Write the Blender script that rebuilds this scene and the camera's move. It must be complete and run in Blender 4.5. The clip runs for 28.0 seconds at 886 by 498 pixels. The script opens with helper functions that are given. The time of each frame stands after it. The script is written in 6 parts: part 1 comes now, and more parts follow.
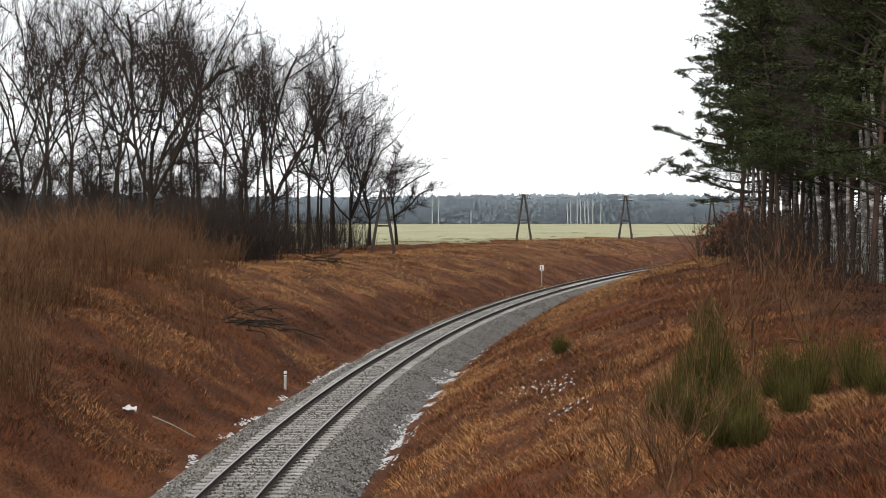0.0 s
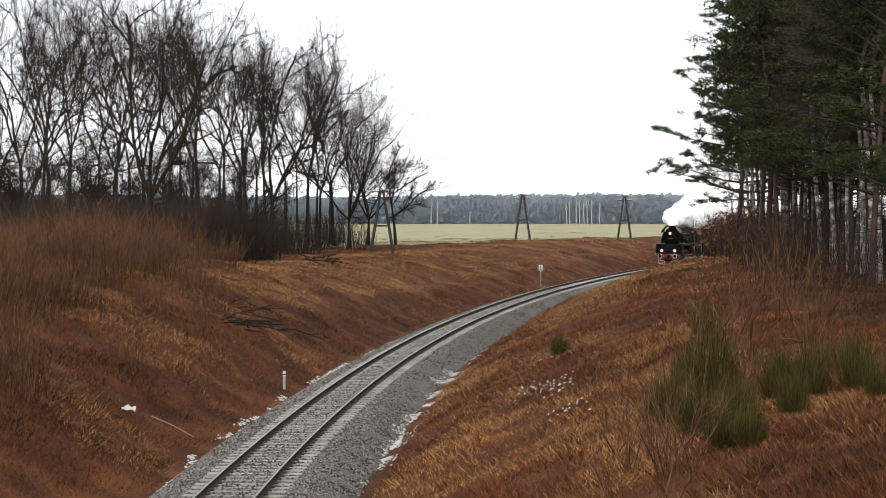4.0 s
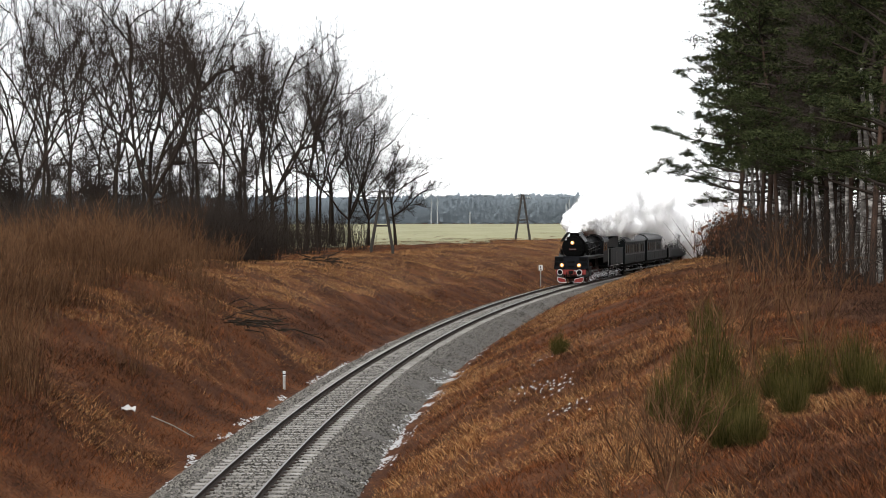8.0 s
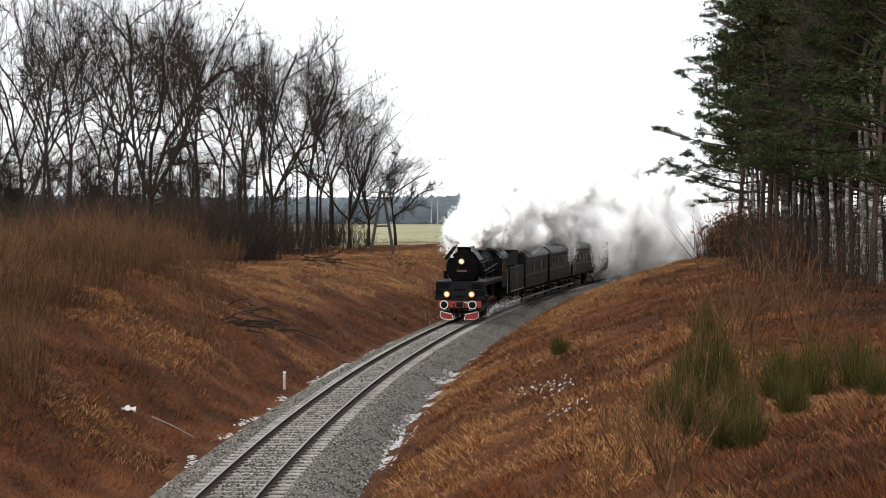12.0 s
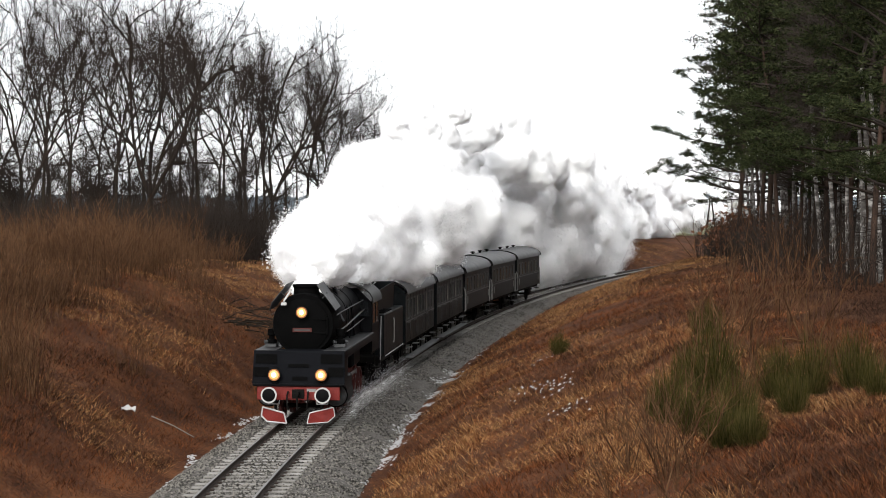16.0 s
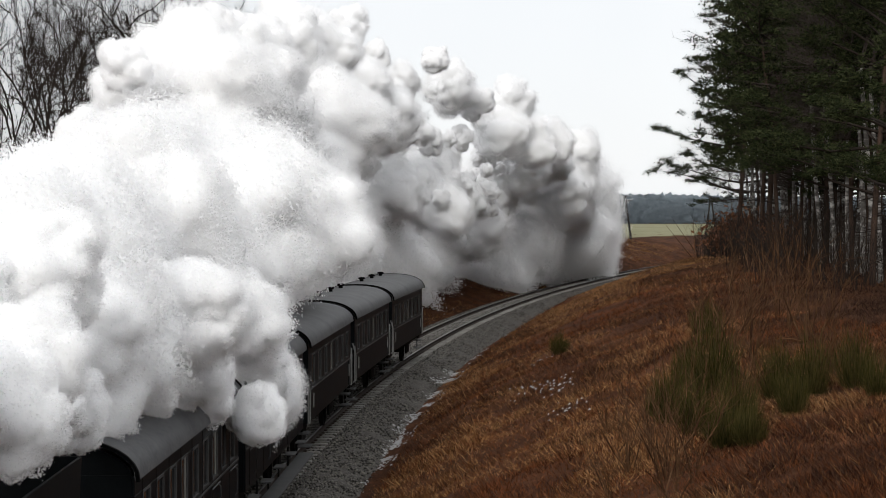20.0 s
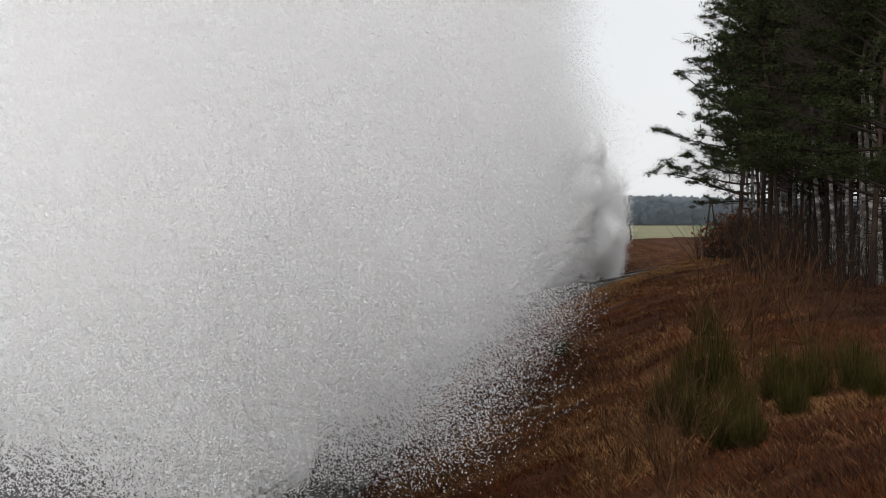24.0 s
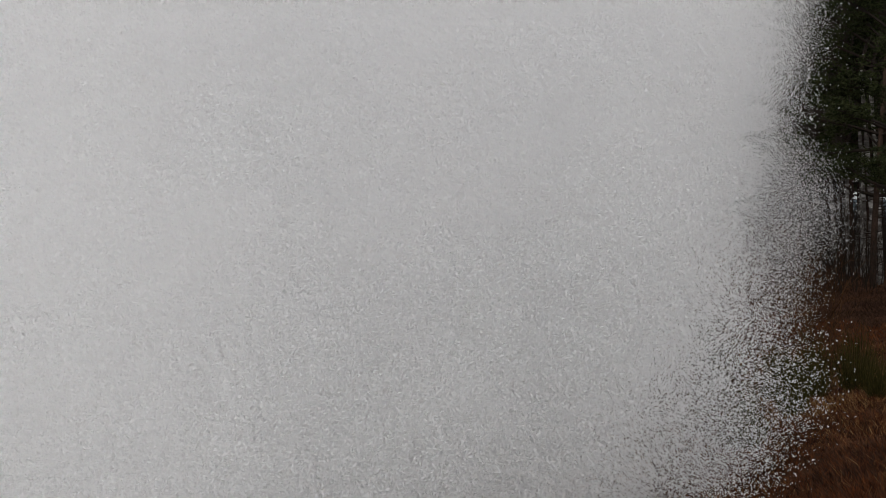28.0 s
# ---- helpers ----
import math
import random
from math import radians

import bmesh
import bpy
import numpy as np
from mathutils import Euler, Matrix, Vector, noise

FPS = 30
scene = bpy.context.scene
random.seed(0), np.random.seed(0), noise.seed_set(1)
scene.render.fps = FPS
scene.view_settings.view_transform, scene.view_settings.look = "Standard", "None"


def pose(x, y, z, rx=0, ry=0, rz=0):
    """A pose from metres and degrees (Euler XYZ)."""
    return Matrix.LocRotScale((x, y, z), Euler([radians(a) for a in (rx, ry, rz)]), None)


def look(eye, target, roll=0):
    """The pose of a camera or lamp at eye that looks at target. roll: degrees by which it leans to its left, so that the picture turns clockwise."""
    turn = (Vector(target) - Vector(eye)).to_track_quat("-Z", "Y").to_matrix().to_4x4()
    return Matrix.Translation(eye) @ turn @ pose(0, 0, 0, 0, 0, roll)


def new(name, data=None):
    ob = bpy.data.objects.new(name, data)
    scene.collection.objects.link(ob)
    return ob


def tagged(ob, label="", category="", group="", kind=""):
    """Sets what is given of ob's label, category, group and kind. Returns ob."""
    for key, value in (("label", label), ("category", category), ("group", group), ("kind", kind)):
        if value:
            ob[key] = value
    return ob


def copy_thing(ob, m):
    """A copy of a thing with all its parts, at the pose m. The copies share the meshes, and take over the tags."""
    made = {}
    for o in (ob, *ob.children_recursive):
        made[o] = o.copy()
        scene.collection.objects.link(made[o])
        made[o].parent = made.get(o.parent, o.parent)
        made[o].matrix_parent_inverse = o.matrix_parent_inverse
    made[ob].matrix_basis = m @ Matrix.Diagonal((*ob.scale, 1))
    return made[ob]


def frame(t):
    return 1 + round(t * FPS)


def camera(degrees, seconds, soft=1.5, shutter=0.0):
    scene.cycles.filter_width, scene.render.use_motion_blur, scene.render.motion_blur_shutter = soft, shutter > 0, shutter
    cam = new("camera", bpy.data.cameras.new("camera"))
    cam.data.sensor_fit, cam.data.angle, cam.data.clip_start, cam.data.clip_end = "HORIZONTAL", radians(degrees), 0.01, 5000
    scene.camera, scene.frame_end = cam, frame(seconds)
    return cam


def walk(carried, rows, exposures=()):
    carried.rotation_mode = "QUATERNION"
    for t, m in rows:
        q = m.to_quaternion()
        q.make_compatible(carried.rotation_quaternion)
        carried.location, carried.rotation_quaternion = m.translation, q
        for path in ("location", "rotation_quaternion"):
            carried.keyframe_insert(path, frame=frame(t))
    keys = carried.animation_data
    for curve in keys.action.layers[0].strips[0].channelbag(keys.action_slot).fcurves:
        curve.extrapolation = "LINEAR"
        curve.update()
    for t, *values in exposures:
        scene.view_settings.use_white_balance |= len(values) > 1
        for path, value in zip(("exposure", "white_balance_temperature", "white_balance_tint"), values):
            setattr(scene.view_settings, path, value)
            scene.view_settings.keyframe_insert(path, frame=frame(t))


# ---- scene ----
# ---- camera and its walk ----
EYE_Z, TILT = 7.3, math.atan2(83.0, 3100.0)


def aim(yaw=0.0, pitch=0.0):
    """Camera pose: yaw and pitch in milliradians away from the resting aim."""
    a = TILT - pitch / 1000
    return look((0, 0, EYE_Z), (100 * math.sin(yaw / 1000), 100, EYE_Z - 100 * math.tan(a)))


cam = camera(2 * math.degrees(math.atan(784 / 3100)), 28.0, soft=0.7)
walk(cam, [(0.0, aim(-0.6)), (0.5, aim(-0.6)), (1.0, aim()), (11.5, aim()), (12.5, aim(-0.2, 0.4)),
           (16.0, aim()), (20.5, aim()), (23.5, aim(-0.1, 0.9)), (28.0, aim(-0.2, 1.0))],
     exposures=[(0.0, -0.12), (15.0, -0.15), (17.0, -0.2), (19.0, -0.6), (20.0, -0.9), (21.5, -1.05), (24.0, -1.06), (25.0, -1.12), (26.0, -1.23), (27.0, -1.42), (28.0, -1.6)])

scene.cycles.max_bounces, scene.cycles.diffuse_bounces, scene.cycles.transmission_bounces = 22, 20, 20

# ---- overcast sky and a weak, wide sun ----
SUN_ELEV, SUN_ROT = radians(31), radians(200)
world = bpy.data.worlds.new("overcast_sky")
scene.world = world
world.use_nodes = True
wn = world.node_tree
wn.nodes.clear()
sky = wn.nodes.new("ShaderNodeTexSky")
sky.sky_type, sky.sun_disc = "NISHITA", False
sky.sun_elevation, sky.sun_rotation = SUN_ELEV, SUN_ROT
sky_scale = wn.nodes.new("ShaderNodeVectorMath")
sky_scale.operation = "SCALE"
sky_scale.inputs["Scale"].default_value = 0.10
cloud = wn.nodes.new("ShaderNodeTexNoise")
cloud.inputs["Scale"].default_value = 2.2
cloud.inputs["Detail"].default_value = 5
cloud_ramp = wn.nodes.new("ShaderNodeValToRGB")
cloud_ramp.color_ramp.elements[0].position, cloud_ramp.color_ramp.elements[0].color = 0.3, (0.93, 0.95, 0.98, 1)
cloud_ramp.color_ramp.elements[1].position, cloud_ramp.color_ramp.elements[1].color = 0.7, (1.08, 1.08, 1.09, 1)
cover = wn.nodes.new("ShaderNodeMixRGB")
cover.inputs[0].default_value = 0.90
background = wn.nodes.new("ShaderNodeBackground")
background.inputs["Strength"].default_value = 1.88
world_out = wn.nodes.new("ShaderNodeOutputWorld")
wn.links.new(sky.outputs[0], sky_scale.inputs[0])
wn.links.new(cloud.outputs["Fac"], cloud_ramp.inputs[0])
wn.links.new(sky_scale.outputs[0], cover.inputs[1])
wn.links.new(cloud_ramp.outputs[0], cover.inputs[2])
wn.links.new(cover.outputs[0], background.inputs[0])
wn.links.new(background.outputs[0], world_out.inputs[0])

sun_data = bpy.data.lights.new("sun", "SUN")
sun_data.energy, sun_data.angle, sun_data.color = 3.4, radians(40), (1.0, 0.97, 0.92)
sun = new("sun", sun_data)
sun.matrix_basis = look((-50, -110, 105), (0, 60, 0))


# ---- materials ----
COLOR_SCALE = 0.69  # every base colour is darkened to offset the raised sky and sun strength


def material(name, colors, rough=0.85, metal=0.0, scale=3.0, fine=40.0, bump=0.15, spread=0.5, per="", spec=0.3, emit=None, strength=0.0, stretch=(1, 1, 1), distance=0.02, lo=0.3, hi=0.7, facing=None):
    """Two or three colours mixed by coarse and fine noise; per: 'object' or 'island' varies the brightness of each piece."""
    m = bpy.data.materials.new(name)
    m.use_nodes = True
    nt = m.node_tree
    b = nt.nodes["Principled BSDF"]
    b.inputs["Roughness"].default_value, b.inputs["Metallic"].default_value = rough, metal
    b.inputs["Specular IOR Level"].default_value = spec
    tc = nt.nodes.new("ShaderNodeTexCoord")
    mp = nt.nodes.new("ShaderNodeMapping")
    mp.inputs["Scale"].default_value = stretch
    nt.links.new(tc.outputs["Object"], mp.inputs[0])
    n1, n2 = nt.nodes.new("ShaderNodeTexNoise"), nt.nodes.new("ShaderNodeTexNoise")
    n1.inputs["Scale"].default_value, n1.inputs["Detail"].default_value = scale, 4
    n2.inputs["Scale"].default_value, n2.inputs["Detail"].default_value = fine, 3
    for n in (n1, n2):
        nt.links.new(mp.outputs[0], n.inputs["Vector"])
    mix = nt.nodes.new("ShaderNodeMath")
    mix.operation = "MULTIPLY_ADD"
    mix.inputs[1].default_value = 0.45
    half = nt.nodes.new("ShaderNodeMath")
    half.operation = "MULTIPLY"
    half.inputs[1].default_value = 0.55
    nt.links.new(n1.outputs["Fac"], half.inputs[0])
    nt.links.new(n2.outputs["Fac"], mix.inputs[0])
    nt.links.new(half.outputs[0], mix.inputs[2])
    fac = mix.outputs[0]
    if per:
        src = nt.nodes.new("ShaderNodeObjectInfo" if per == "object" else "ShaderNodeNewGeometry")
        out = src.outputs["Random"] if per == "object" else src.outputs["Random Per Island"]
        add = nt.nodes.new("ShaderNodeMath")
        add.operation = "MULTIPLY_ADD"
        add.inputs[1].default_value, add.inputs[2].default_value = spread, -spread / 2
        nt.links.new(out, add.inputs[0])
        sm = nt.nodes.new("ShaderNodeMath")
        nt.links.new(add.outputs[0], sm.inputs[0])
        nt.links.new(fac, sm.inputs[1])
        fac = sm.outputs[0]
    ramp = nt.nodes.new("ShaderNodeValToRGB")
    el = ramp.color_ramp.elements
    el[0].position, el[1].position = lo, hi
    colors = [tuple(v * COLOR_SCALE for v in c) for c in colors]
    el[0].color, el[1].color = (*colors[0], 1), (*colors[-1], 1)
    for i, c in enumerate(colors[1:-1]):
        e = el.new(lo + (hi - lo) * (i + 1) / (len(colors) - 1))
        e.color = (*c, 1)
    nt.links.new(fac, ramp.inputs[0])
    nt.links.new(ramp.outputs[0], b.inputs["Base Color"])
    if bump:
        bp = nt.nodes.new("ShaderNodeBump")
        bp.inputs["Strength"].default_value, bp.inputs["Distance"].default_value = bump, distance
        nt.links.new(mix.outputs[0], bp.inputs["Height"])
        nt.links.new(bp.outputs[0], b.inputs["Normal"])
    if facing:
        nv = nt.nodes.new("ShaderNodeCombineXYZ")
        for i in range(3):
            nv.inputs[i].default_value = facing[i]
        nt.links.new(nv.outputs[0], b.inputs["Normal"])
    if emit:
        b.inputs["Emission Color"].default_value = (*emit, 1)
        b.inputs["Emission Strength"].default_value = strength
    return m


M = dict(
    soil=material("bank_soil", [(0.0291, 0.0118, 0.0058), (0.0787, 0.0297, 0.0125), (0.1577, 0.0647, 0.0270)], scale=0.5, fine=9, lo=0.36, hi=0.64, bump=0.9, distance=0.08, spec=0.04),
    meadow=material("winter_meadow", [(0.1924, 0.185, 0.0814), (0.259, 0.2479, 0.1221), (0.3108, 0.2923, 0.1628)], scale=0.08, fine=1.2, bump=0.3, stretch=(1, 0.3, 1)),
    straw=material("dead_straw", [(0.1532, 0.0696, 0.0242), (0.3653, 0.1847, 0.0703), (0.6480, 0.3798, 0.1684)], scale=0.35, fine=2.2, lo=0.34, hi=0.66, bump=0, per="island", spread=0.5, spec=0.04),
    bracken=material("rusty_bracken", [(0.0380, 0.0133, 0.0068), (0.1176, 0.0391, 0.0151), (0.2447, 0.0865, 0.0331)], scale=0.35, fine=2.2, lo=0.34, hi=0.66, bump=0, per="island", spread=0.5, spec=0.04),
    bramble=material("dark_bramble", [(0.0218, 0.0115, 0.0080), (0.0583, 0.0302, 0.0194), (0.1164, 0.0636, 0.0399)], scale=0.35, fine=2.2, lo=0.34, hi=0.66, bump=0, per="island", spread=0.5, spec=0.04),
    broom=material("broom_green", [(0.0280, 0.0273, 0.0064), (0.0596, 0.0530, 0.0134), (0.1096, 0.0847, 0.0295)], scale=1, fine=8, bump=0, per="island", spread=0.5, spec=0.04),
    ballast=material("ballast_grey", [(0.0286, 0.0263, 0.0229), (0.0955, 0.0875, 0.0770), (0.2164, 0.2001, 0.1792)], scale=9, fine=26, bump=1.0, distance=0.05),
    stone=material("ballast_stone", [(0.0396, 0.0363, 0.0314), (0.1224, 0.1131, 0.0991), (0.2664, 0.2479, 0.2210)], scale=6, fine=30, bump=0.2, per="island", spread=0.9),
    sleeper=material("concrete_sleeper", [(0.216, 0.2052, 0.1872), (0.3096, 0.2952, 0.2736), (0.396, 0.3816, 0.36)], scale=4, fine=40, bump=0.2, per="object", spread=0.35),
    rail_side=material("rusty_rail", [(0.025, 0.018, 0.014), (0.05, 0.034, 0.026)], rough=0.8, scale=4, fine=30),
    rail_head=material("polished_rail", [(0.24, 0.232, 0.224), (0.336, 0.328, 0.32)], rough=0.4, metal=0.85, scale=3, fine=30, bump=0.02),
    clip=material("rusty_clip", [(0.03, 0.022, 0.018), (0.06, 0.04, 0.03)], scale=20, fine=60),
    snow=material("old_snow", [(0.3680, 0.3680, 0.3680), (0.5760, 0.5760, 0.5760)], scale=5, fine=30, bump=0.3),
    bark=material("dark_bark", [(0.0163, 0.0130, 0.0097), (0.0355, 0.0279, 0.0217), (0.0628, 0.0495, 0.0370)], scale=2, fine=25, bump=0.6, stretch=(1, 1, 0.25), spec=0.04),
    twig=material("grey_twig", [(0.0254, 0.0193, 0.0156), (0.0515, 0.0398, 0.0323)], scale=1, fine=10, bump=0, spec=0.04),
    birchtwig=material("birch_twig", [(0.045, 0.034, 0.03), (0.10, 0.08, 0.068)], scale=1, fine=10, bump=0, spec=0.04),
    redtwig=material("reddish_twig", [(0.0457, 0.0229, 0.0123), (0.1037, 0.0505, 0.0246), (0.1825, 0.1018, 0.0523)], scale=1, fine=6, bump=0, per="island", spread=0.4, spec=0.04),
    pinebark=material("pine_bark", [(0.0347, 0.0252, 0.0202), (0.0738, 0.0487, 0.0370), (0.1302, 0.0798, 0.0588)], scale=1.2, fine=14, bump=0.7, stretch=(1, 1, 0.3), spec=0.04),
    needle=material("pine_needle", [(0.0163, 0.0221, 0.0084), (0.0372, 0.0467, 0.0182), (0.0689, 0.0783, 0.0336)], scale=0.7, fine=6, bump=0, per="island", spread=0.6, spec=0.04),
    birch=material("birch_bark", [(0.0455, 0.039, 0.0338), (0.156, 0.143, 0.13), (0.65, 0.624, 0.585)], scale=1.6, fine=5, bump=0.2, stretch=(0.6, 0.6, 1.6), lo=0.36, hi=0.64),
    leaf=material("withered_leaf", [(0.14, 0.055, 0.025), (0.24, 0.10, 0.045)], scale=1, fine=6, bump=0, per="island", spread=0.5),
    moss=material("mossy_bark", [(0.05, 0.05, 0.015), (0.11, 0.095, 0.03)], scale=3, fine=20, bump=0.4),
    # bluish distance haze is mixed into this colour; one fixed normal evens the shading
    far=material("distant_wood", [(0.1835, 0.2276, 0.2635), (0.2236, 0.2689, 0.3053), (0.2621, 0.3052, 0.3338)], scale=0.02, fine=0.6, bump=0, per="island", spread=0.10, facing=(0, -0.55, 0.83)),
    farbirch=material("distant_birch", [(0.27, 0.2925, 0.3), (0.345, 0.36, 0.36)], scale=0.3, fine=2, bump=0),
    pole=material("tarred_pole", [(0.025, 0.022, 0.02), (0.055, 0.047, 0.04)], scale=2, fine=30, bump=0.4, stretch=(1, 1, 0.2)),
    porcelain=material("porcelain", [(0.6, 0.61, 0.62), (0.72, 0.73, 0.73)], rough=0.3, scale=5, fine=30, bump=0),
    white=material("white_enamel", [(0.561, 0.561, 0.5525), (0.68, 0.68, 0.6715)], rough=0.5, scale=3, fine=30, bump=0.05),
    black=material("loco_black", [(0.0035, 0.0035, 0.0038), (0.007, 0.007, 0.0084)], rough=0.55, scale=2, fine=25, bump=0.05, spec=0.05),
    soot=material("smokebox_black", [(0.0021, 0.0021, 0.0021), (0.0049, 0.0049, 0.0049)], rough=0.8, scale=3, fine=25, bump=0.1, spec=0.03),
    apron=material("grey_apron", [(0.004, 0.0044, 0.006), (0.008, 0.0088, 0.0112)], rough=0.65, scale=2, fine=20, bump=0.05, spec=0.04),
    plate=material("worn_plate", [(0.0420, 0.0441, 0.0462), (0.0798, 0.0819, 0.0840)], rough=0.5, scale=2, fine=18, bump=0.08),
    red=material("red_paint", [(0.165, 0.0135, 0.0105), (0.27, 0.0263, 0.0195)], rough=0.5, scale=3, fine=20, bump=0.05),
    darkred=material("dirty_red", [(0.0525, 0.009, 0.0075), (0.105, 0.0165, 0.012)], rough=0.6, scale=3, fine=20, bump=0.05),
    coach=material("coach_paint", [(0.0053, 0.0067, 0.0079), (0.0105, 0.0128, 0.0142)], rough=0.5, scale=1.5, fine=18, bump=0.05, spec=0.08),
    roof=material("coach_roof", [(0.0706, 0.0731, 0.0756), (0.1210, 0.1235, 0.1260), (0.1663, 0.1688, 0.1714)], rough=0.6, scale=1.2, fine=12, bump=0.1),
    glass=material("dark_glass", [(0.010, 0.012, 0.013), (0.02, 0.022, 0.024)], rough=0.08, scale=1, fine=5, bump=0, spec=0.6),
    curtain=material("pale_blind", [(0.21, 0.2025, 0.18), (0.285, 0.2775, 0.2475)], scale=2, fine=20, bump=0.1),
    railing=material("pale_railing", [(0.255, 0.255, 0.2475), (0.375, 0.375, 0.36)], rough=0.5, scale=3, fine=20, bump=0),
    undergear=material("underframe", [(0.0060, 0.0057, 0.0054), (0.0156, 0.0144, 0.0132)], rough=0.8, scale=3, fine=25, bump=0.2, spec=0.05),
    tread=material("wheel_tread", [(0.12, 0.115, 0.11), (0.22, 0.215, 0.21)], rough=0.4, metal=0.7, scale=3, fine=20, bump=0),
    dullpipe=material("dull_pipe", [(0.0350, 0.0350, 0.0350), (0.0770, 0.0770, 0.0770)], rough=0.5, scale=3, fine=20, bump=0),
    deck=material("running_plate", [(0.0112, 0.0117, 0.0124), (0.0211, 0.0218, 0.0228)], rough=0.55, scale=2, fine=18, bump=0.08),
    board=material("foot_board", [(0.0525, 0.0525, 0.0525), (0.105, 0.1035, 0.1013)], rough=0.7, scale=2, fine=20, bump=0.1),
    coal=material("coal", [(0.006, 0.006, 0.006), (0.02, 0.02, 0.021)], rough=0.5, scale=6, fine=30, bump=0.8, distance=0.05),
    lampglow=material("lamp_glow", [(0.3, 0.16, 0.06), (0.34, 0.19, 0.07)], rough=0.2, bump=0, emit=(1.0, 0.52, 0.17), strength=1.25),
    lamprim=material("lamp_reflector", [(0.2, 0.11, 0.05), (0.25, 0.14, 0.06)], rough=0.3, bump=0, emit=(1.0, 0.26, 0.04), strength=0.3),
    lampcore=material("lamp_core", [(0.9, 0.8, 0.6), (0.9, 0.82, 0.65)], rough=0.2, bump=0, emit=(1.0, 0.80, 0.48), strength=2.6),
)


# ---- small mesh kit ----
class Kit:
    """Collects faces of one mesh."""

    def __init__(self):
        self.v, self.f = [], []

    def add(self, verts, faces):
        n = len(self.v)
        self.v.extend(tuple(p) for p in verts)
        self.f.extend(tuple(n + i for i in f) for f in faces)
        return self

    def box(self, x0, x1, y0, y1, z0, z1, c=0.012):
        """A box with chamfered edges."""
        c = min(c, (x1 - x0) * 0.3, (y1 - y0) * 0.3, (z1 - z0) * 0.3)
        vs, idx = [], {}
        for i, x in enumerate((x0, x1)):
            for j, y in enumerate((y0, y1)):
                for k, z in enumerate((z0, z1)):
                    sx, sy, sz = 1 - 2 * i, 1 - 2 * j, 1 - 2 * k
                    for a, p in enumerate(((x, y + sy * c, z + sz * c), (x + sx * c, y, z + sz * c), (x + sx * c, y + sy * c, z))):
                        idx[i, j, k, a] = len(vs)
                        vs.append(p)
        q = lambda *keys: tuple(idx[k] for k in keys)
        fs = []
        for i in (0, 1):
            fs.append(q((i, 0, 0, 0), (i, 0, 1, 0), (i, 1, 1, 0), (i, 1, 0, 0))[::1 - 2 * (1 - i)])
            fs.append(q((0, i, 0, 1), (1, i, 0, 1), (1, i, 1, 1), (0, i, 1, 1))[::1 - 2 * i])
            fs.append(q((0, 0, i, 2), (0, 1, i, 2), (1, 1, i, 2), (1, 0, i, 2))[::1 - 2 * i])
        for i in (0, 1):
            for j in (0, 1):
                fs.append(q((i, j, 0, 0), (i, j, 1, 0), (i, j, 1, 1), (i, j, 0, 1)))
                fs.append(q((i, 0, j, 0), (i, 1, j, 0), (i, 1, j, 2), (i, 0, j, 2)))
                fs.append(q((0, i, j, 1), (1, i, j, 1), (1, i, j, 2), (0, i, j, 2)))
                for k in (0, 1):
                    fs.append(q((i, j, k, 0), (i, j, k, 1), (i, j, k, 2)))
        return self.add(vs, fs)

    def tube(self, a, b, r0, r1=None, n=10, caps=True):
        """A round bar from a to b."""
        r1 = r0 if r1 is None else r1
        a, b = Vector(a), Vector(b)
        w = (b - a).normalized()
        u = w.orthogonal().normalized()
        v = w.cross(u)
        ring = [(math.cos(2 * math.pi * i / n), math.sin(2 * math.pi * i / n)) for i in range(n)]
        vs = [a + r0 * (c * u + s * v) for c, s in ring] + [b + r1 * (c * u + s * v) for c, s in ring]
        fs = [(i, (i + 1) % n, n + (i + 1) % n, n + i) for i in range(n)]
        if caps:
            fs += [tuple(range(n))[::-1], tuple(range(n, 2 * n))]
        return self.add(vs, fs)

    def pipe(self, pts, r, n=6):
        for a, b in zip(pts, pts[1:]):
            self.tube(a, b, r, r, n)
        return self

    def lathe(self, axis_pts, n=24, origin=(0, 0, 0), axis="y"):
        """Turned shape: (place along the axis, radius) rows."""
        vs = []
        for t, r in axis_pts:
            for i in range(n):
                c, s = math.cos(2 * math.pi * i / n) * r, math.sin(2 * math.pi * i / n) * r
                p = {"y": (c, t, s), "x": (t, c, s), "z": (c, s, t)}[axis]
                vs.append((p[0] + origin[0], p[1] + origin[1], p[2] + origin[2]))
        fs = []
        for k in range(len(axis_pts) - 1):
            fs += [(k * n + i, k * n + (i + 1) % n, (k + 1) * n + (i + 1) % n, (k + 1) * n + i) for i in range(n)]
        fs += [tuple(range(n)), tuple(range((len(axis_pts) - 1) * n, len(axis_pts) * n))]
        return self.add(vs, fs)

    def slab(self, outline, thick):
        """A flat plate with the given corners (in order) and a thickness along its normal."""
        p = [Vector(q) for q in outline]
        nrm = (p[1] - p[0]).cross(p[2] - p[0]).normalized() * thick
        n = len(p)
        return self.add(p + [q + nrm for q in p], [tuple(range(n))[::-1], tuple(range(n, 2 * n))] + [(i, (i + 1) % n, n + (i + 1) % n, n + i) for i in range(n)])

    def mesh(self, name, mat, smooth=False):
        me = bpy.data.meshes.new(name)
        me.from_pydata(self.v, [], self.f)
        bm = bmesh.new()
        bm.from_mesh(me)
        bmesh.ops.recalc_face_normals(bm, faces=bm.faces)
        bm.to_mesh(me)
        bm.free()
        me.materials.append(mat)
        if smooth:
            me.shade_smooth()
            me.set_sharp_from_angle(angle=radians(38))
